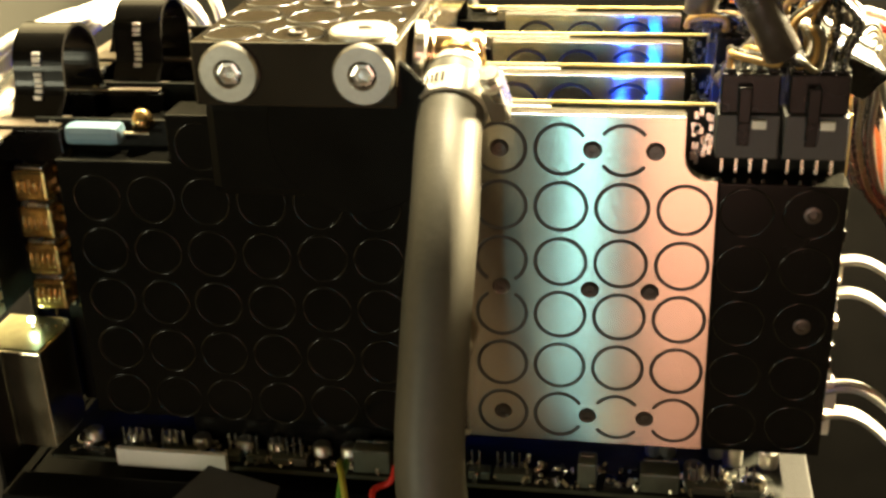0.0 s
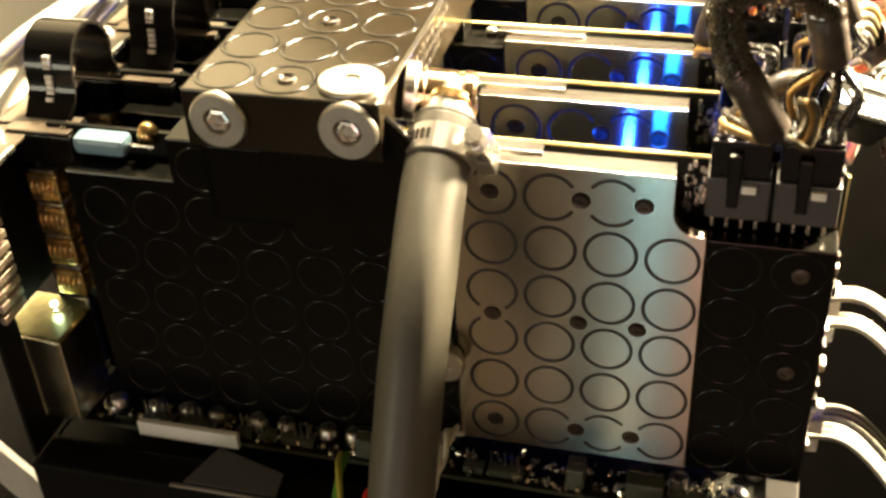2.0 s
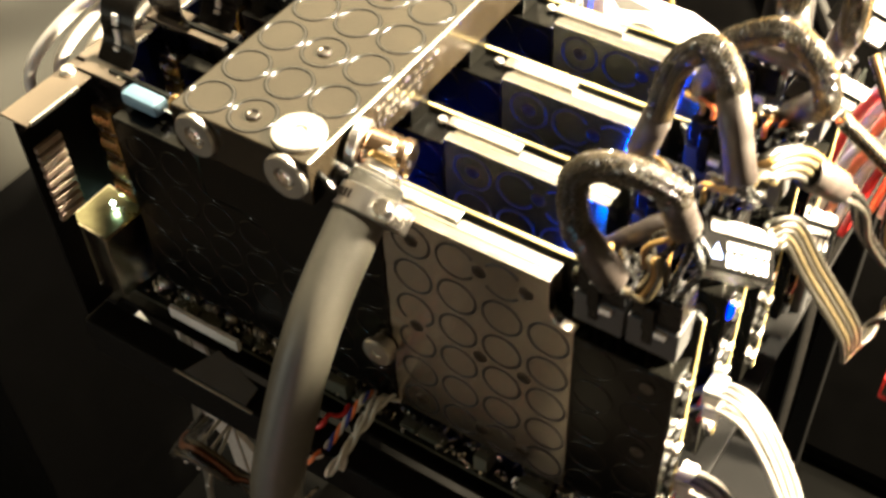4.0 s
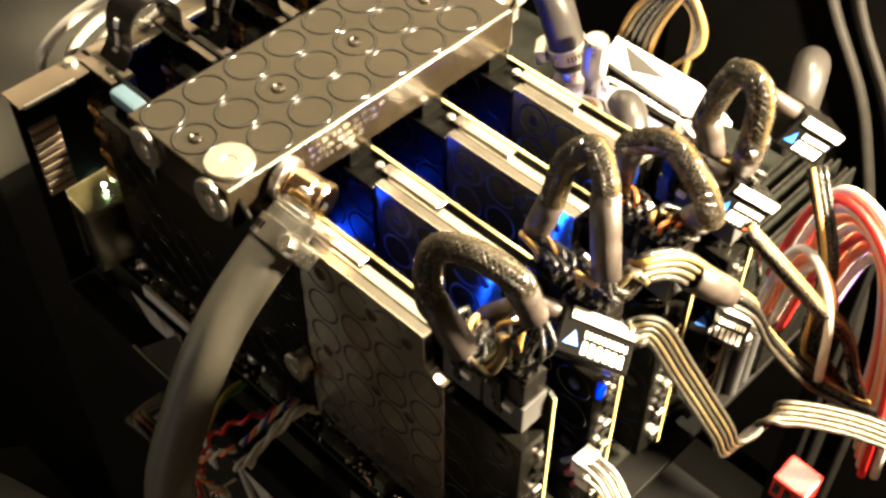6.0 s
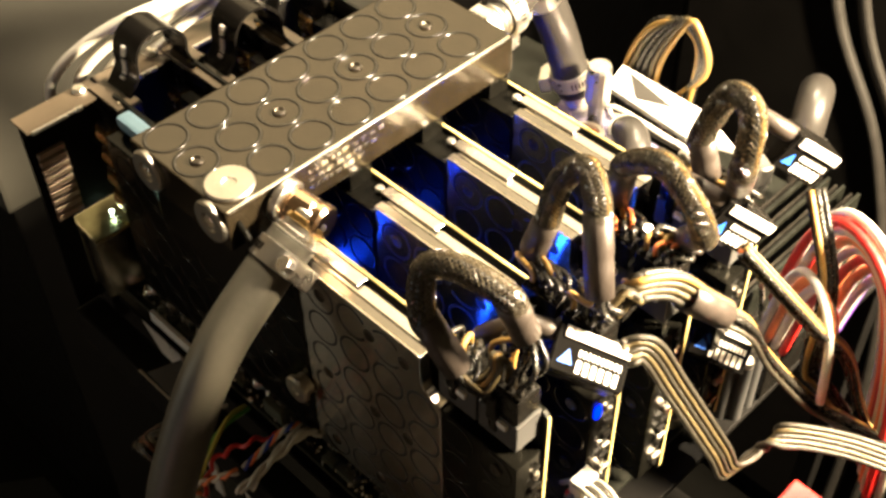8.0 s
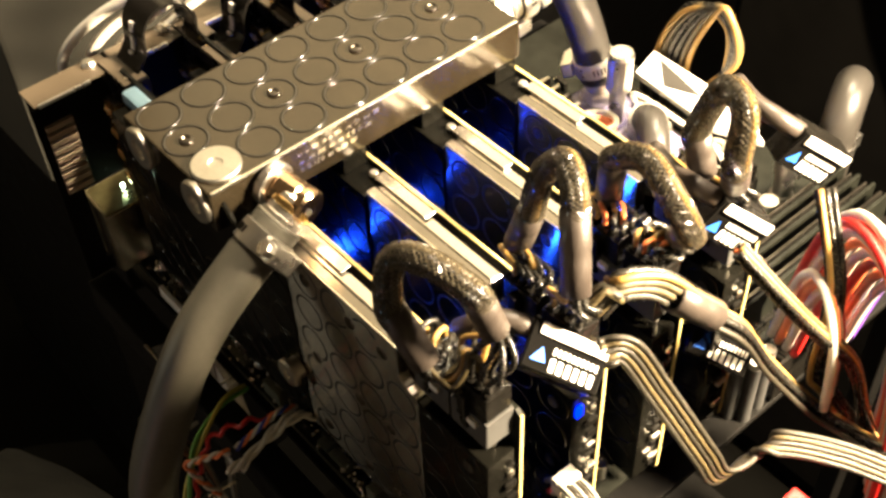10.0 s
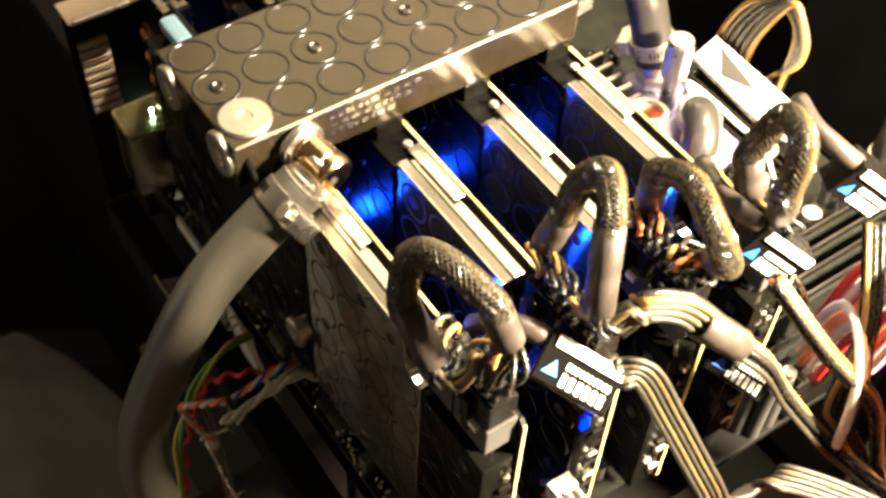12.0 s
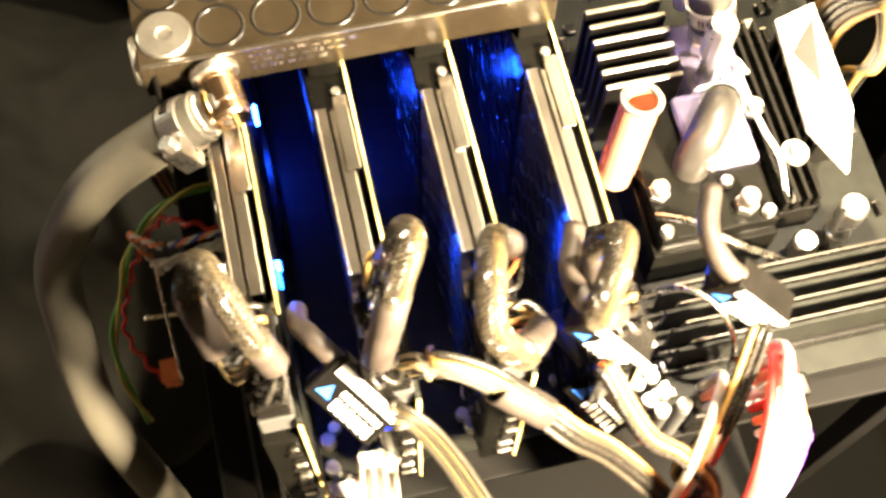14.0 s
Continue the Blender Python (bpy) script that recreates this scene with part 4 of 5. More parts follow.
twisted("red wire curving down behind the hose", [(-0.0300, -0.0100, 0.0120), (-0.0332, -0.0230, 0.0163), (-0.0390, -0.0320, 0.0120), (-0.0443, -0.0399, 0.0026), (-0.0370, -0.0530, -0.0120), (-0.0270, -0.0610, -0.0220), (-0.0110, -0.0690, -0.0400), (0.0060, -0.0620, -0.0500), (0.0160, -0.0520, -0.0620)], [RED], 0.0011)
tab = base("wire_plug", "small white plug on the end of the twisted wires", "plug")
part("plug_body", box(-0.0320, -0.0270, -0.0470, -0.0435, -0.0200, -0.0150, 0.0005), WHITE, tab)
for i, (a, b) in enumerate((((-0.0330, -0.0475, -0.0190), (0.0180, -0.0470, -0.0500)), ((-0.0190, -0.0610, -0.0500), (-0.0170, -0.0390, -0.0500)), ((-0.0360, -0.0490, -0.0210), (-0.0340, -0.0340, -0.0210)))):
    pin = base("bare_lead", "thin bare silvery lead below the bench", "wire", "bare leads")
    part("lead", tube(smooth_line([a, between(a, b, 0.5), b], 4), 0.0008, 6), TIN, pin, smooth=True)
chip = base("orange_plug", "small orange plastic plug hanging below the bench", "plug")
part("plug_body", box(0.0060, 0.0170, -0.0560, -0.0480, -0.0580, -0.0490, 0.0008), ORANGE, chip)
part("plug_lip", box(0.0055, 0.0175, -0.0565, -0.0475, -0.0490, -0.0478, 0.0003), ORANGE, chip)

# ---- glowing indicators behind each card ----
for k in range(4):
    for x, z, w, h, mat in ((-0.0740, 0.0360, 0.0080, 0.0060, BLUE_STRONG), (0.0330, 0.1030, 0.0030, 0.0035, BLUE_LED), (0.0425, 0.1120, 0.0045, 0.0016, BLUE_DIM), (0.0430, 0.1160, 0.0045, 0.0016, BLUE_DIM), (0.0435, 0.1200, 0.0045, 0.0016, BLUE_DIM)):
        led = base("indicator_light", "small blue indicator light on the card's back", "light", "blue indicators")
        led.location = (0, SLOT * k, 0)
        part("lens", box(x, x + w, 0.0153, 0.0168, z, z + h, 0.0004), mat, led)
led = base("indicator_light", "small blue indicator light at the card's end", "light", "blue indicators")
part("lens", box(0.1031, 0.1045, 0.0412, 0.0445, 0.1020, 0.1080, 0.0005), BLUE_FAINT, led)

# Added glows: they stand in for greenish reflections and brighten the card ends.
for k in range(4):
    led = base("status_light", "tiny added pale green glow for the reflections at the card's end", "light", "status lights")
    led.location = (0, SLOT * k, 0)
    part("lens", box(-0.1672, -0.1654, 0.0008, 0.0024, 0.0520, 0.0534, 0.0004), GREEN_GLOW, led)

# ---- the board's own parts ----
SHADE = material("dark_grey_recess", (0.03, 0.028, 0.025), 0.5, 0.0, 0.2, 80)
WHITE_COVER = material("pale_metal_cover", (0.80, 0.78, 0.74), 0.35, 0.0, 0.06, 60)
SLOTPLASTIC = PLASTIC
for k in range(4):
    slot = base("expansion_slot", "long black expansion slot holding a card", "slot", "expansion slots")
    slot.location = (0, SLOT * k, 0)
    part("slot_body", box(-0.1150, -0.0250, 0.0100, 0.0186, 0.0, 0.0140, 0.0008), SLOTPLASTIC, slot)
    part("slot_latch", box(-0.0248, -0.0160, 0.0110, 0.0176, 0.0, 0.0180, 0.0010), SLOTPLASTIC, slot)

cover = base("heat_sink", "pale pointed heat-sink cover with a triangular recess", "heat sink")
outline = [(-0.0730, 0.2710), (-0.0130, 0.2660), (0.0130, 0.2770), (-0.0180, 0.2910), (-0.0790, 0.2930)]


part("cover_plate", prism(outline, 0.0260, 0.0300, 0.0006), WHITE_COVER, cover)
part("triangle_recess", prism([(-0.0704, 0.2890), (-0.0531, 0.2725), (-0.0334, 0.2807)], 0.0296, 0.0306), SHADE, cover)
for i in range(9):
    x = -0.070 + 0.0075 * i
    part("fin", box(x, x + 0.0025, 0.2720, 0.2900, 0.0, 0.0262, 0.0003), SCREW, cover)

ACRYLIC = material("violet_acrylic", (0.55, 0.50, 0.80), 0.12, 0.0, 0.1, 60)
ACRYLIC.node_tree.nodes["Principled BSDF"].inputs["Transmission Weight"].default_value = 0.75
AMBER_CLEAR = material("copper_clear", (0.80, 0.42, 0.26), 0.10, 0.0, 0.1, 60)
AMBER_CLEAR.node_tree.nodes["Principled BSDF"].inputs["Transmission Weight"].default_value = 0.6
block = base("chipset_block", "black water block with a violet clear top behind the cards", "water block")
part("block_body", box(-0.0360, 0.0350, 0.1770, 0.2350, 0.0, 0.0300, 0.001), ACETAL, block)
part("block_top", box(-0.0340, 0.0330, 0.1790, 0.2330, 0.0300, 0.0420, 0.0012), ACETAL, block)
part("clear_top", box(-0.0330, 0.0050, 0.2020, 0.2320, 0.0422, 0.0480, 0.0015), ACRYLIC, block, "violet clear acrylic top")
for x, y in ((-0.030, 0.182), (0.029, 0.182), (0.029, 0.229), (0.0115, 0.215)):
    part("block_screw", turned([(0, 0.004), (0.0022, 0.004), (0.003, 0.003), (0.003, 0)], 16, pose(x, y, 0.0420)), CHROME, block)
foot = base("outlet_block", "violet clear acrylic outlet under the hose fitting", "water block")
part("acrylic_body", box(-0.0740, -0.0365, 0.2140, 0.2410, 0.0, 0.0425, 0.0025), ACRYLIC, foot)
for x in (-0.070, -0.041):
    part("outlet_screw", turned([(0, 0.003), (0.0022, 0.003), (0.0028, 0.002), (0.0028, 0)], 14, pose(x, 0.2380, 0.0425)), CHROME, foot)
for i in range(6):
    x = -0.0830 + 0.0076 * i
    f = base("cooling_fin", "thin bright cooling fin beside the fourth card", "fin", "cooling fins")
    part("blade", box(x, x + 0.0028, 0.1740, 0.2110, 0.0, 0.0540 - 0.001 * i, 0.0005), SCREW, f)
    part("blade_edge", box(x + 0.0006, x + 0.0022, 0.1745, 0.2105, 0.0541 - 0.001 * i, 0.0547 - 0.001 * i), STEEL, f, "bright strip on the fin's edge")
rib = base("finned_sink", "long black ribbed heat sink beside the pale cover", "heat sink")
part("sink_base", box(-0.0760, 0.0220, 0.2430, 0.2640, 0.0, 0.0180, 0.0008), PLASTIC, rib)
for i in range(4):
    part("rib", box(-0.0755, 0.0215, 0.2440 + 0.0052 * i, 0.2462 + 0.0052 * i, 0.0180, 0.0290, 0.0005), PLASTIC, rib)
washer = base("washer_screw", "round steel washer with a screw on the ribbed sink", "screw", "washer screws")
part("washer_ring", turned([(0.0032, 0.0), (0.0032, 0.0012), (0.0064, 0.0014), (0.0068, 0.0008), (0.0068, 0.0)], 28, pose(-0.0020, 0.2560, 0.0291)), STEEL, washer)
part("screw_head", turned([(0, 0.0020), (0.0018, 0.0020), (0.0026, 0.0010), (0.0026, 0)], 14, pose(-0.0020, 0.2560, 0.0291)), CHROME, washer)
stud = base("chrome_stud", "polished chrome stud standing by the memory sockets", "stud")
part("stud_body", turned([(0.0, 0.0), (0.0062, 0.0), (0.0062, 0.0120), (0.0050, 0.0130), (0.0050, 0.0250), (0.0064, 0.0260), (0.0064, 0.0370), (0.0054, 0.0385), (0, 0.0385)], 26, pose(0.0330, 0.2700, 0.0)), CHROME, stud)

mem = [(0.0500 + 0.0090 * i) for i in range(4)]
for x in mem:
    stick = base("memory_module", "black memory module with a pale spreader", "memory", "memory modules")
    part("module", box(x, x + 0.0018, 0.1750, 0.2950, 0.004, 0.0280, 0.0003), PCB, stick)
    part("spreader", box(x - 0.0014, x - 0.0002, 0.1800, 0.2900, 0.010, 0.0300, 0.0004), PLASTIC, stick)
    part("spreader_edge", box(x - 0.0014, x - 0.0002, 0.1810, 0.2890, 0.0301, 0.0312, 0.0003), SCREW, stick)
    part("socket", box(x - 0.0025, x + 0.0045, 0.1700, 0.3000, 0.0, 0.0070, 0.0006), PLASTIC, stick)

r = random.Random(31)
for i in range(34):
    x, y = r.uniform(0.050, 0.090), r.uniform(0.004, 0.165)
    c = base("capacitor", "small can capacitor standing on the motherboard", "capacitor", "board capacitors")
    h, w = r.uniform(0.006, 0.010), r.choice((0.0028, 0.0034))
    part("can", turned([(w, 0), (w, h - 0.0004), (w * 0.9, h), (w * 0.6, h), (w * 0.5, h - 0.0003), (0, h - 0.0003)], 16, pose(x, y, 0)), STEEL, c, smooth=False)

# headers, chips and pins along the board's front edge
EDGE_GREY = material("green_grey_plastic", (0.085, 0.092, 0.070), 0.38, 0.0, 0.3, 120)
part("bare_edge", box(-0.165, 0.093, -0.0036, -0.0031, -0.0016, -0.0002), EDGE_GREY, board, "greenish bare edge")
x = -0.160
while x < 0.088:
    w = r.uniform(0.005, 0.014)
    kind = r.random()
    if kind < 0.45:
        h = base("pin_header", "grey-green pin header on the board's front edge", "connector", "edge headers")
        part("shroud", box(x, x + w, -0.0010, 0.0040, 0.0, 0.0030, 0.0004), EDGE_GREY, h)
        n = max(2, int(w / 0.0025))
        for i in range(n):
            part("pin", box(x + 0.0010 + 0.0025 * i, x + 0.0016 + 0.0025 * i, 0.0012, 0.0018, 0.0030, 0.0105), TIN, h)
    elif kind < 0.7:
        h = base("edge_socket", "grey-green box socket on the board's front edge", "connector", "edge sockets")
        part("shell", box(x, x + w, -0.0020, 0.0060, 0.0, r.uniform(0.006, 0.0110), 0.0006), EDGE_GREY, h)
        part("contact_strip", box(x + 0.001, x + w - 0.001, 0.0008, 0.0020, 0.0110, 0.0116), TIN, h)
    else:
        h = base("board_chip", "small silver-legged chip on the board's edge", "component", "edge chips")
        part("chip_body", box(x, x + w * 0.7, 0.0005, 0.0050, 0.0, 0.0016, 0.0003), PLASTIC, h)
        for i in range(5):
            part("leg", box(x + w * 0.12 * i, x + w * 0.12 * i + 0.0006, -0.0006, 0.0006, 0.0, 0.0010), TIN, h)
    x += w + r.uniform(0.0008, 0.003)
part("printed_strip", box(-0.1390, -0.0980, -0.0062, -0.0037, -0.0010, 0.0060, 0.0004), WHITE_COVER, board, "silvery strip along the edge")
for x0 in (-0.155, 0.084):
    sc = base("mounting_screw", "bright screw at the board's front corner", "screw", "mounting screws")
    part("head", turned([(0, 0.004), (0.003, 0.0038), (0.0045, 0.002), (0.0045, 0)], 18, pose(x0, 0.0060, 0.0)), CHROME, sc, smooth=True)

# round metal end of a plug seen beside the hose
wash = base("round_plug", "small round steel plug low on the block", "plug")
part("head", turned([(0, 0.0058), (0.0020, 0.0058), (0.0024, 0.0066), (0.0062, 0.0065), (0.0068, 0.0058), (0.0068, 0.0040), (0.0052, 0.0036), (0.0052, 0)], 32, pose(-0.0155, -0.0008, 0.0550, 90)), STEEL, wash)

PALE_STRUT = material("pale_painted_strut", (0.38, 0.37, 0.34), 0.5, 0.0, 0.25, 40, 0.1, 400)
# supports and clutter under and beside the bench
plug = base("red_plug", "bright red plastic plug lying beside the cables", "plug")
part("plug_body", box(0.1530, 0.1690, 0.1080, 0.1230, 0.0140, 0.0280, 0.0012), RED, plug)
for i in range(3):
    part("plug_slot", box(0.1545 + 0.005 * i, 0.1575 + 0.005 * i, 0.1075, 0.1085, 0.0180, 0.0250), WIRE, plug)
def strut(label, a, b, width, thick, mat):
    """A flat bar from a to b, broad side to the front."""
    thing = base("bench_strut", label, "strut", "bench struts")
    a, b = Vector(a), Vector(b)
    z = (b - a).normalized()
    y = (Vector((0, 1, 0)) - z * z.y).normalized()
    m = Matrix.Translation(a) @ Matrix((y.cross(z), y, z)).transposed().to_4x4()
    one = box(-width / 2, width / 2, -thick / 2, thick / 2, 0, (b - a).length, 0.0008)
    bmesh.ops.transform(one, matrix=m, verts=one.verts)
    part("bar", one, mat, thing)


strut("broad pale metal strut sloping down under the tray", (-0.2480, 0.030, -0.0660), (-0.0270, 0.030, -0.3290), 0.020, 0.004, PALE_STRUT)
strut("narrow pale metal strut under the tray", (-0.1985, 0.036, -0.0740), (-0.1360, 0.036, -0.3290), 0.006, 0.003, PALE_STRUT)
strut("grey upright bar under the tray", (-0.1700, 0.026, -0.0165), (-0.2100, 0.026, -0.3290), 0.005, 0.003, STEEL)
strut("short pale strap hanging under the tray", (-0.1330, 0.000, -0.0165), (-0.1240, 0.000, -0.1500), 0.0085, 0.002, PALE_STRUT)
for k, (a, b) in enumerate((((-0.1240, -0.0060, -0.0720), (-0.1110, -0.0420, -0.0540)), ((-0.1190, -0.0040, -0.0740), (-0.1060, -0.0400, -0.0580)), ((-0.1180, -0.0120, -0.0800), (-0.1000, -0.0420, -0.0660)))):
    lead = base("bare_lead", "thin pale lead below the front rail", "wire", "bare leads")
    a, b = Vector(a), Vector(b)
    part("lead", tube(smooth_line([a + (a - b) * 0.6, a, (a + b) / 2 + Vector((0, 0, 0.001 * k)), b], 5), 0.0010, 7), WHITE, lead, smooth=True)
for x, y in ((-0.100, 0.060), (0.094, 0.000), (-0.176, 0.290), (0.094, 0.290)):
    part("leg", box(x, x + 0.012, y, y + 0.012, -0.750, -0.0165, 0.001), TRAY, bench)
part("lower_shelf", box(-0.176, 0.106, -0.030, 0.302, -0.336, -0.330, 0.001), TRAY, bench)
bra = base("metal_clip", "dull grey bent metal tab lying on the front rail", "clip")
part("clip_plate", (lambda o: (bmesh.ops.transform(o, matrix=pose(-0.0930, -0.0220, 0.0045, 18), verts=o.verts), o)[1])(prism([(-0.0170, -0.0070), (0.0190, -0.0070), (0.0190, 0.0020), (-0.0080, 0.0085)], -0.0005, 0.0005, 0.0002)), GREY_PLASTIC, bra)
# ---- pale wires and small fittings round the chipset block ----
for label, mat, rad, pts in (
        ("pale thin cable looping over the chipset block", WHITE, 0.0013, [(-0.0480, 0.2480, 0.0300), (-0.0440, 0.2350, 0.0520), (-0.0280, 0.2330, 0.0560), (-0.0080, 0.2360, 0.0520), (0.0060, 0.2420, 0.0440), (0.0180, 0.2480, 0.0200)]),
        ("silvery braided wire along the chipset block", TIN, 0.0016, [(0.0200, 0.1800, 0.0425), (0.0320, 0.1900, 0.0560), (0.0440, 0.2050, 0.0540), (0.0460, 0.2250, 0.0350), (0.0440, 0.2400, 0.0150)]),
        ("silvery wire bent over the memory sockets", TIN, 0.0014, [(0.0480, 0.1680, 0.0200), (0.0580, 0.1760, 0.0520), (0.0700, 0.1880, 0.0560), (0.0820, 0.1960, 0.0400), (0.0860, 0.2000, 0.0100)])):
    thing = base("thin_cable", label, "cable", "loose cables")
    part("wire", tube(smooth_line(pts, 8), rad, 8), mat, thing, smooth=True)
tank = base("clear_tube", "short copper-tinted clear tube standing behind the fourth card", "tube")
m, h = along((-0.0080, 0.1700, 0.0300), (-0.0140, 0.1760, 0.0860))
part("wall", turned([(0.0078, 0), (0.0084, 0.001), (0.0084, h - 0.001), (0.0078, h), (0.0070, h), (0.0070, 0.002), (0, 0.002)], 28, m), AMBER_CLEAR, tank, smooth=False)
part("rim", turned([(0.0070, h), (0.0092, h + 0.0002), (0.0094, h + 0.0018), (0.0070, h + 0.0020)], 28, m), CHROME, tank, "bright rim")
for x, y, z, rr, hh in ((0.0020, 0.2080, 0.0480, 0.0050, 0.0100), (0.0240, 0.2200, 0.0420, 0.0044, 0.0120), (0.0100, 0.1840, 0.0420, 0.0040, 0.0080), (0.0400, 0.2480, 0.0000, 0.0060, 0.0260), (-0.0280, 0.2440, 0.0290, 0.0040, 0.0070)):
    f = base("small_fitting", "small polished fitting beside the chipset block", "fitting", "small fittings")
    part("hex_base", turned([(0, 0), (rr * 1.25, 0), (rr * 1.25, hh * 0.35), (rr, hh * 0.42)], 6, pose(x, y, z)), CHROME, f)
    part("cap", turned([(rr * 0.9, hh * 0.40), (rr, hh * 0.46), (rr, hh * 0.9), (rr * 0.8, hh), (0, hh)], 22, pose(x, y, z)), CHROME, f)

# ---- clutter on the far part of the board ----
r = random.Random(52)
for x, y in ((0.0870, 0.1600), (0.0945, 0.1630), (0.1020, 0.1700), (0.0890, 0.1530), (0.1025, 0.1600), (0.0970, 0.1560)):
    c = base("capacitor", "bright round capacitor beside the main supply plug", "capacitor", "tall board capacitors")
    part("can", turned([(0.0032, -0.012), (0.0032, 0.0300), (0.0030, 0.0304), (0.0022, 0.0304), (0.0019, 0.0300), (0, 0.0300)], 18, pose(x, y, 0)), STEEL, c)
    part("sleeve", turned([(0.0034, -0.012), (0.0034, 0.0270), (0.0031, 0.0271)], 18, pose(x, y, 0)), GREY_PLASTIC, c)
supply = base("supply_socket", "wide black main supply socket on the board's edge", "socket")
part("housing", box(0.0960, 0.1060, 0.1760, 0.2300, -0.012, 0.0160, 0.0008), PLASTIC, supply)
for i in range(12):
    part("cell", box(0.0968, 0.1052, 0.1768 + 0.0044 * i, 0.1804 + 0.0044 * i, 0.0160, 0.0175, 0.0003), PLASTIC, supply)
for i in range(60):
    x, y = r.uniform(-0.140, 0.046), r.uniform(0.140, 0.300)
    if -0.080 < x < 0.040 and 0.165 < y < 0.296:
        continue
    c = base("board_part", "small shiny part soldered to the motherboard", "component", "small board parts")
    w, d, h = r.uniform(0.003, 0.009), r.uniform(0.002, 0.006), r.uniform(0.0015, 0.007)
    part("body", box(x, x + w, y, y + d, 0, h, 0.0004), r.choice((PLASTIC, PLASTIC, PLASTIC, STEEL)), c)
    part("terminal", box(x - 0.0008, x, y, y + d, 0, h * 0.5), TIN, c)
for i in range(40):
    x, y = r.uniform(0.038, 0.092), r.uniform(0.120, 0.172)
    c = base("board_part", "small shiny part soldered to the motherboard", "component", "small board parts")
    w, d, h = r.uniform(0.002, 0.006), r.uniform(0.002, 0.006), r.uniform(0.002, 0.009)
    part("body", box(x, x + w, y, y + d, 0, h, 0.0004), r.choice((STEEL, TIN, CHROME, PLASTIC)), c)
# ---- solder and small parts glittering along the board's front edge ----
r = random.Random(88)
bits = base("solder_bits", "scattered shiny solder points along the board's front edge", "solder", kind="stuff")
bm = None
for i in range(230):
    x, y = r.uniform(-0.160, 0.090), r.uniform(-0.0025, 0.0110)
    one = box(-r.uniform(0.0004, 0.0011), 0.0008, -0.0006, 0.0006, 0, r.uniform(0.0008, 0.0035), 0.0002, segments=1)
    bmesh.ops.transform(one, matrix=pose(x, y, 0.0, r.uniform(-35, 35), r.uniform(-35, 35), r.uniform(0, 180)), verts=one.verts)
    if bm is None:
        bm = bmesh.new()
    join(bm, one)
part("points", bm, TIN, bits)
for i in range(9):
    x = -0.150 + 0.0135 * i + r.uniform(-0.003, 0.003)
    coil = base("board_coil", "small silvery coil beside the board's front edge", "component", "edge coils")
    part("can", turned([(0, 0.0060), (0.0022, 0.0060), (0.0034, 0.0050), (0.0036, 0.0)], 14, pose(x, 0.0062, 0.0)), STEEL, coil, smooth=True)

# ---- dark things behind and below the bench ----
cab = base("computer_case", "black closed computer case standing on the floor", "computer case")
part("case_body", box(-0.240, 0.460, 0.600, 1.050, -0.730, 0.100, 0.006), MATT_BLACK, cab)
part("front_panel", box(-0.230, 0.450, 0.592, 0.5995, -0.700, 0.080, 0.003), MATT_BLACK, cab)
for x in (-0.210, 0.400):
    part("foot", box(x, x + 0.03, 0.640, 1.000, -0.750, -0.7302, 0.003), PLASTIC, cab)
for q, x in enumerate((0.000, 0.026)):
    hang = base("hanging_cable", "dark grey cable hanging over the black case", "cable", "hanging cables")
    part("cable", tube(smooth_line([(-0.190 + x, 0.680, 0.1055), (-0.150 + x, 0.600, 0.1060), (-0.128 + x, 0.584, 0.060), (-0.088 + x, 0.582, -0.080), (-0.022 + x, 0.582, -0.195), (0.030 + x, 0.582, -0.400), (0.040 + x, 0.582, -0.744)], 10), 0.0050 - 0.001 * q, 10), SHADE, hang, smooth=True)
# Added backdrop: a wall's light fading downwards, as grey above and black below.
BACKDROP = material("grey_backdrop", (0.030, 0.029, 0.023), 0.7, 0.0, 0.10, 6, 0.1, 200)
side = base("side_cabinet", "added backdrop beside the bench, grey above and black below", "cabinet")
part("body", box(-0.900, -0.500, 0.060, 1.500, -0.220, 0.140, 0.004), BACKDROP, side)
part("dark_lower_panel", box(-0.890, -0.504, 0.065, 1.495, -0.750, -0.2202, 0.003), TRAY, side)
part("top", box(-0.905, -0.496, 0.055, 1.505, 0.1402, 0.1560, 0.003), BACKDROP, side)
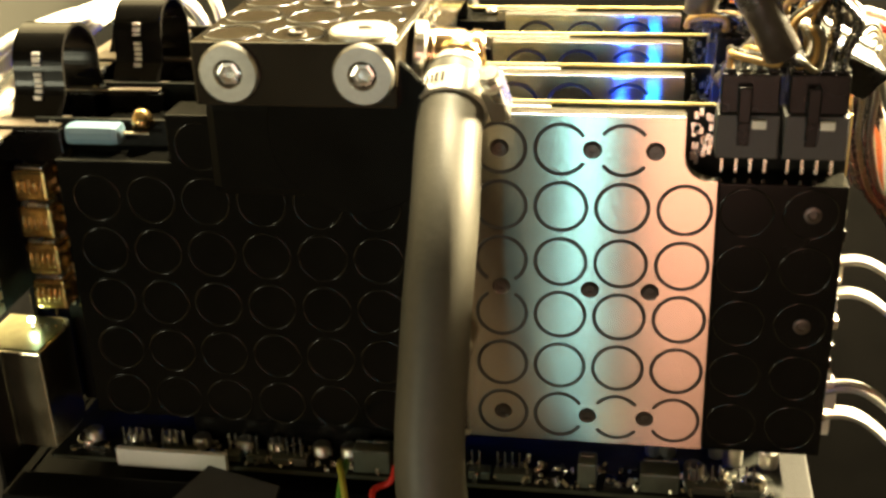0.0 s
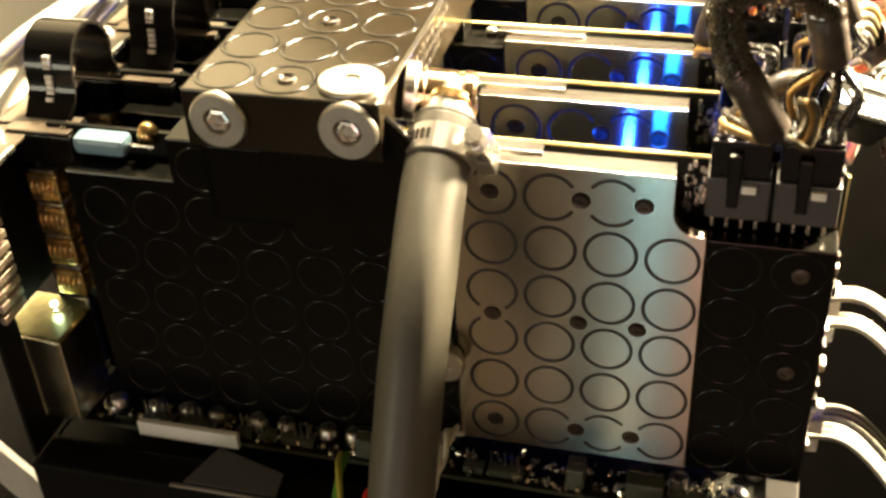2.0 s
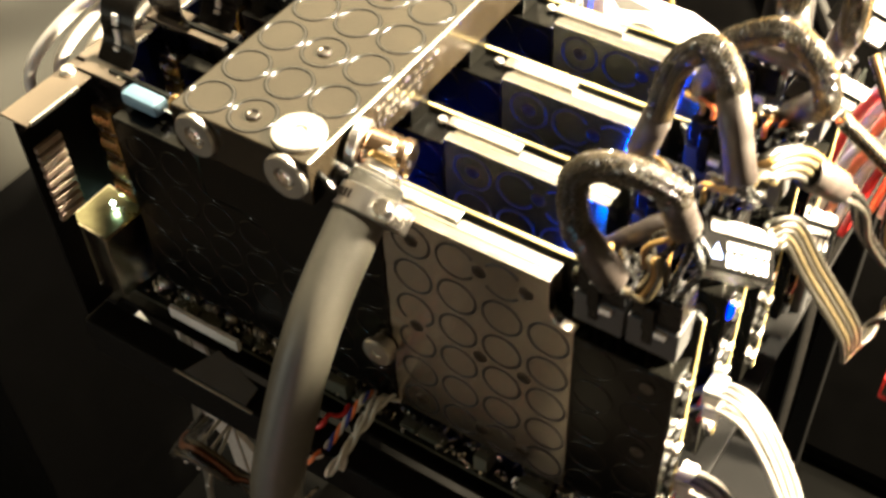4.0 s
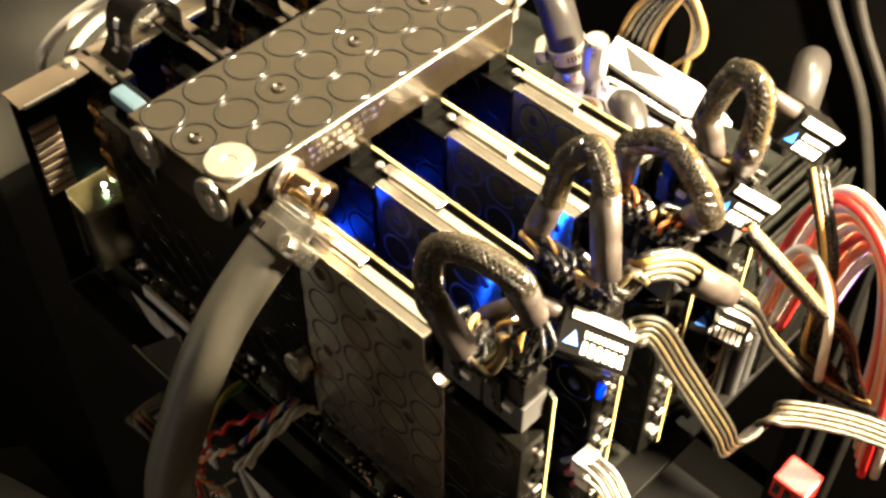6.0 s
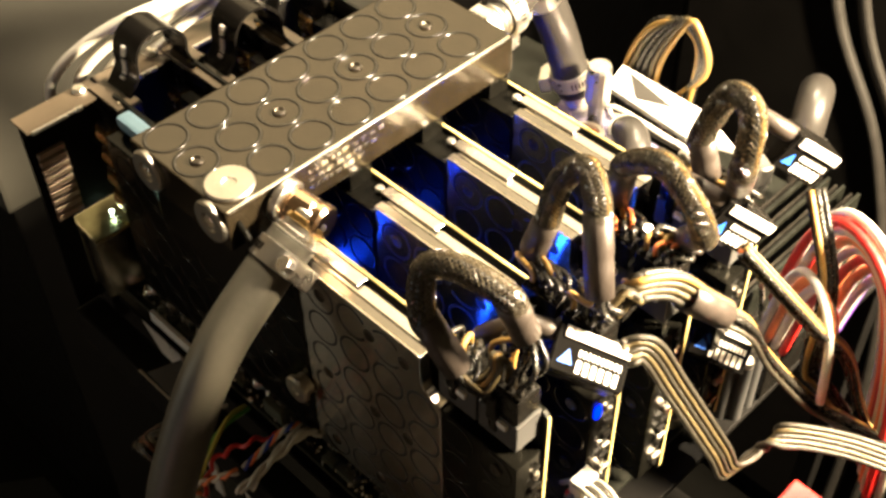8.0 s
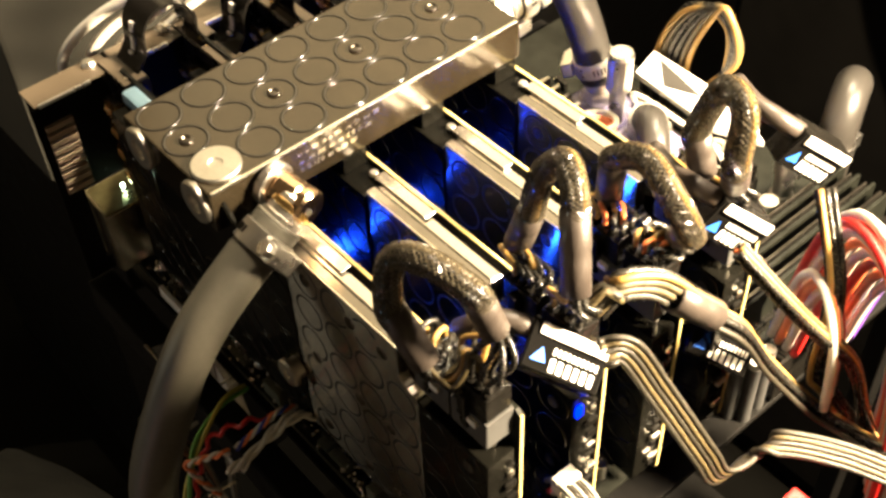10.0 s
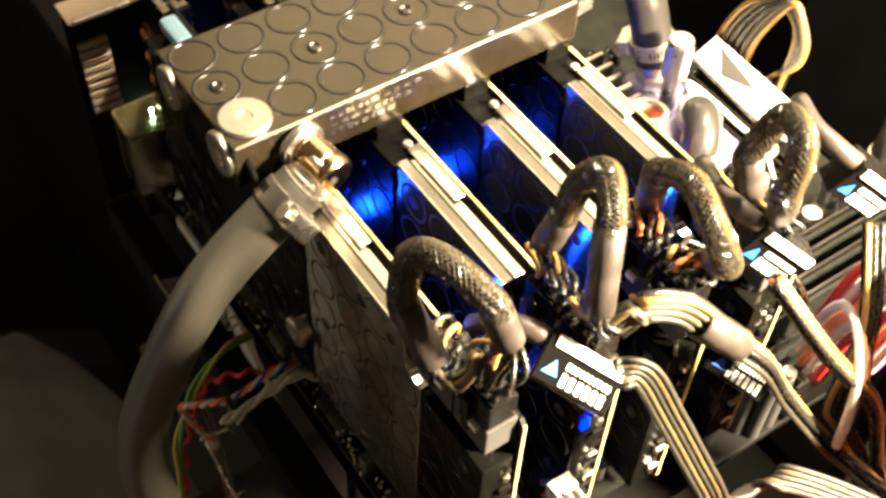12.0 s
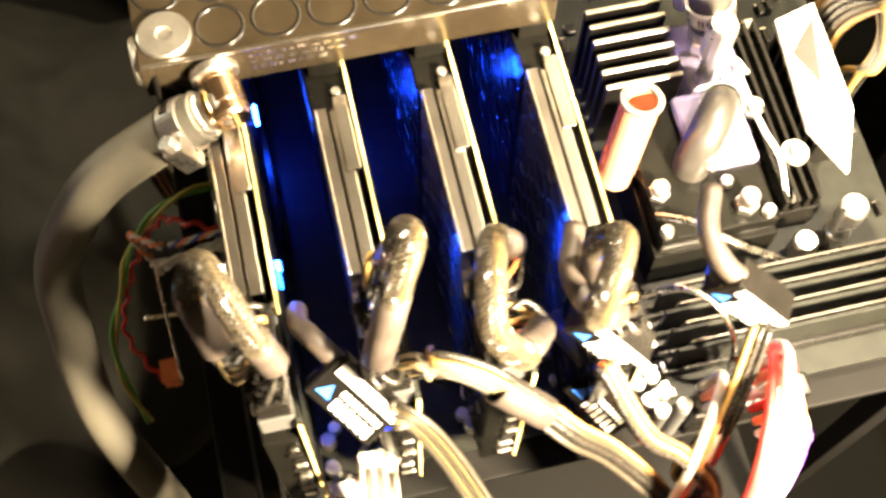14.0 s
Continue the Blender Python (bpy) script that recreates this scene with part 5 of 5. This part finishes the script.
gland = base("cable_gland", "grey ribbed gland holding the white cables", "gland")
part("body", turned([(0, -0.014), (0.0120, -0.014), (0.0130, -0.012), (0.0130, 0.002), (0.0150, 0.003), (0.0150, 0.009), (0.0125, 0.0115), (0, 0.0115)], 28, pose(-0.1880, 0.0180, 0.0860)), GREY_PLASTIC, gland)

CLOTH = material("dark_cloth", (0.010, 0.010, 0.008), 0.9, 0.0, 0.35, 20, 0.5, 900, spec=0.2)
heap = base("crumpled_cloth", "dark grey crumpled cloth heaped on the floor", "cloth")
n = 56
grid = bmesh.new()
vs = []
for i in range(n + 1):
    for j in range(n + 1):
        u, v = i / n * 2 - 1, j / n * 2 - 1
        d = max(0.0, 1 - (u * u + v * v))
        fold = 0.030 * noise.noise((3.1 * u, 3.1 * v, 0.7)) + 0.020 * abs(noise.noise((7.0 * u + 2 * v, 6.0 * v, 3.3))) + 0.006 * noise.noise((21 * u, 19 * v, 5.0))
        vs.append(grid.verts.new((-0.42 + 0.26 * u + 0.03 * math.sin(7 * v), -0.24 + 0.28 * v, -0.748 + (0.30 * d ** 0.6 + fold * min(1, 3 * d)) * (d > 0))))
for i in range(n):
    for j in range(n):
        grid.faces.new((vs[i * (n + 1) + j], vs[(i + 1) * (n + 1) + j], vs[(i + 1) * (n + 1) + j + 1], vs[i * (n + 1) + j + 1]))
part("cloth", grid, CLOTH, heap, smooth=True)
tangle = base("wire_bundle", "brown and black wires bunched below the front rail", "cable", "loose cables")
for i in range(9):
    o = 0.0032 * (i % 3 - 1)
    w = 0.0030 * (i // 3)
    pts = [(-0.135 + o, -0.012 + w, -0.080), (-0.118 + o, -0.034 - w, -0.052 + o), (-0.102 + o, -0.040 - w, -0.036 + o), (-0.088 + o, -0.036 - w, -0.048), (-0.084 + o, -0.028, -0.090 - w), (-0.080 + 2 * o, -0.024, -0.329)]
    part("wire", tube(smooth_line(pts, 7), 0.0015, 7), (BROWN_WIRE, WIRE, GREYWIRE, WIRE, BROWN_WIRE)[i % 5], tangle, smooth=True)
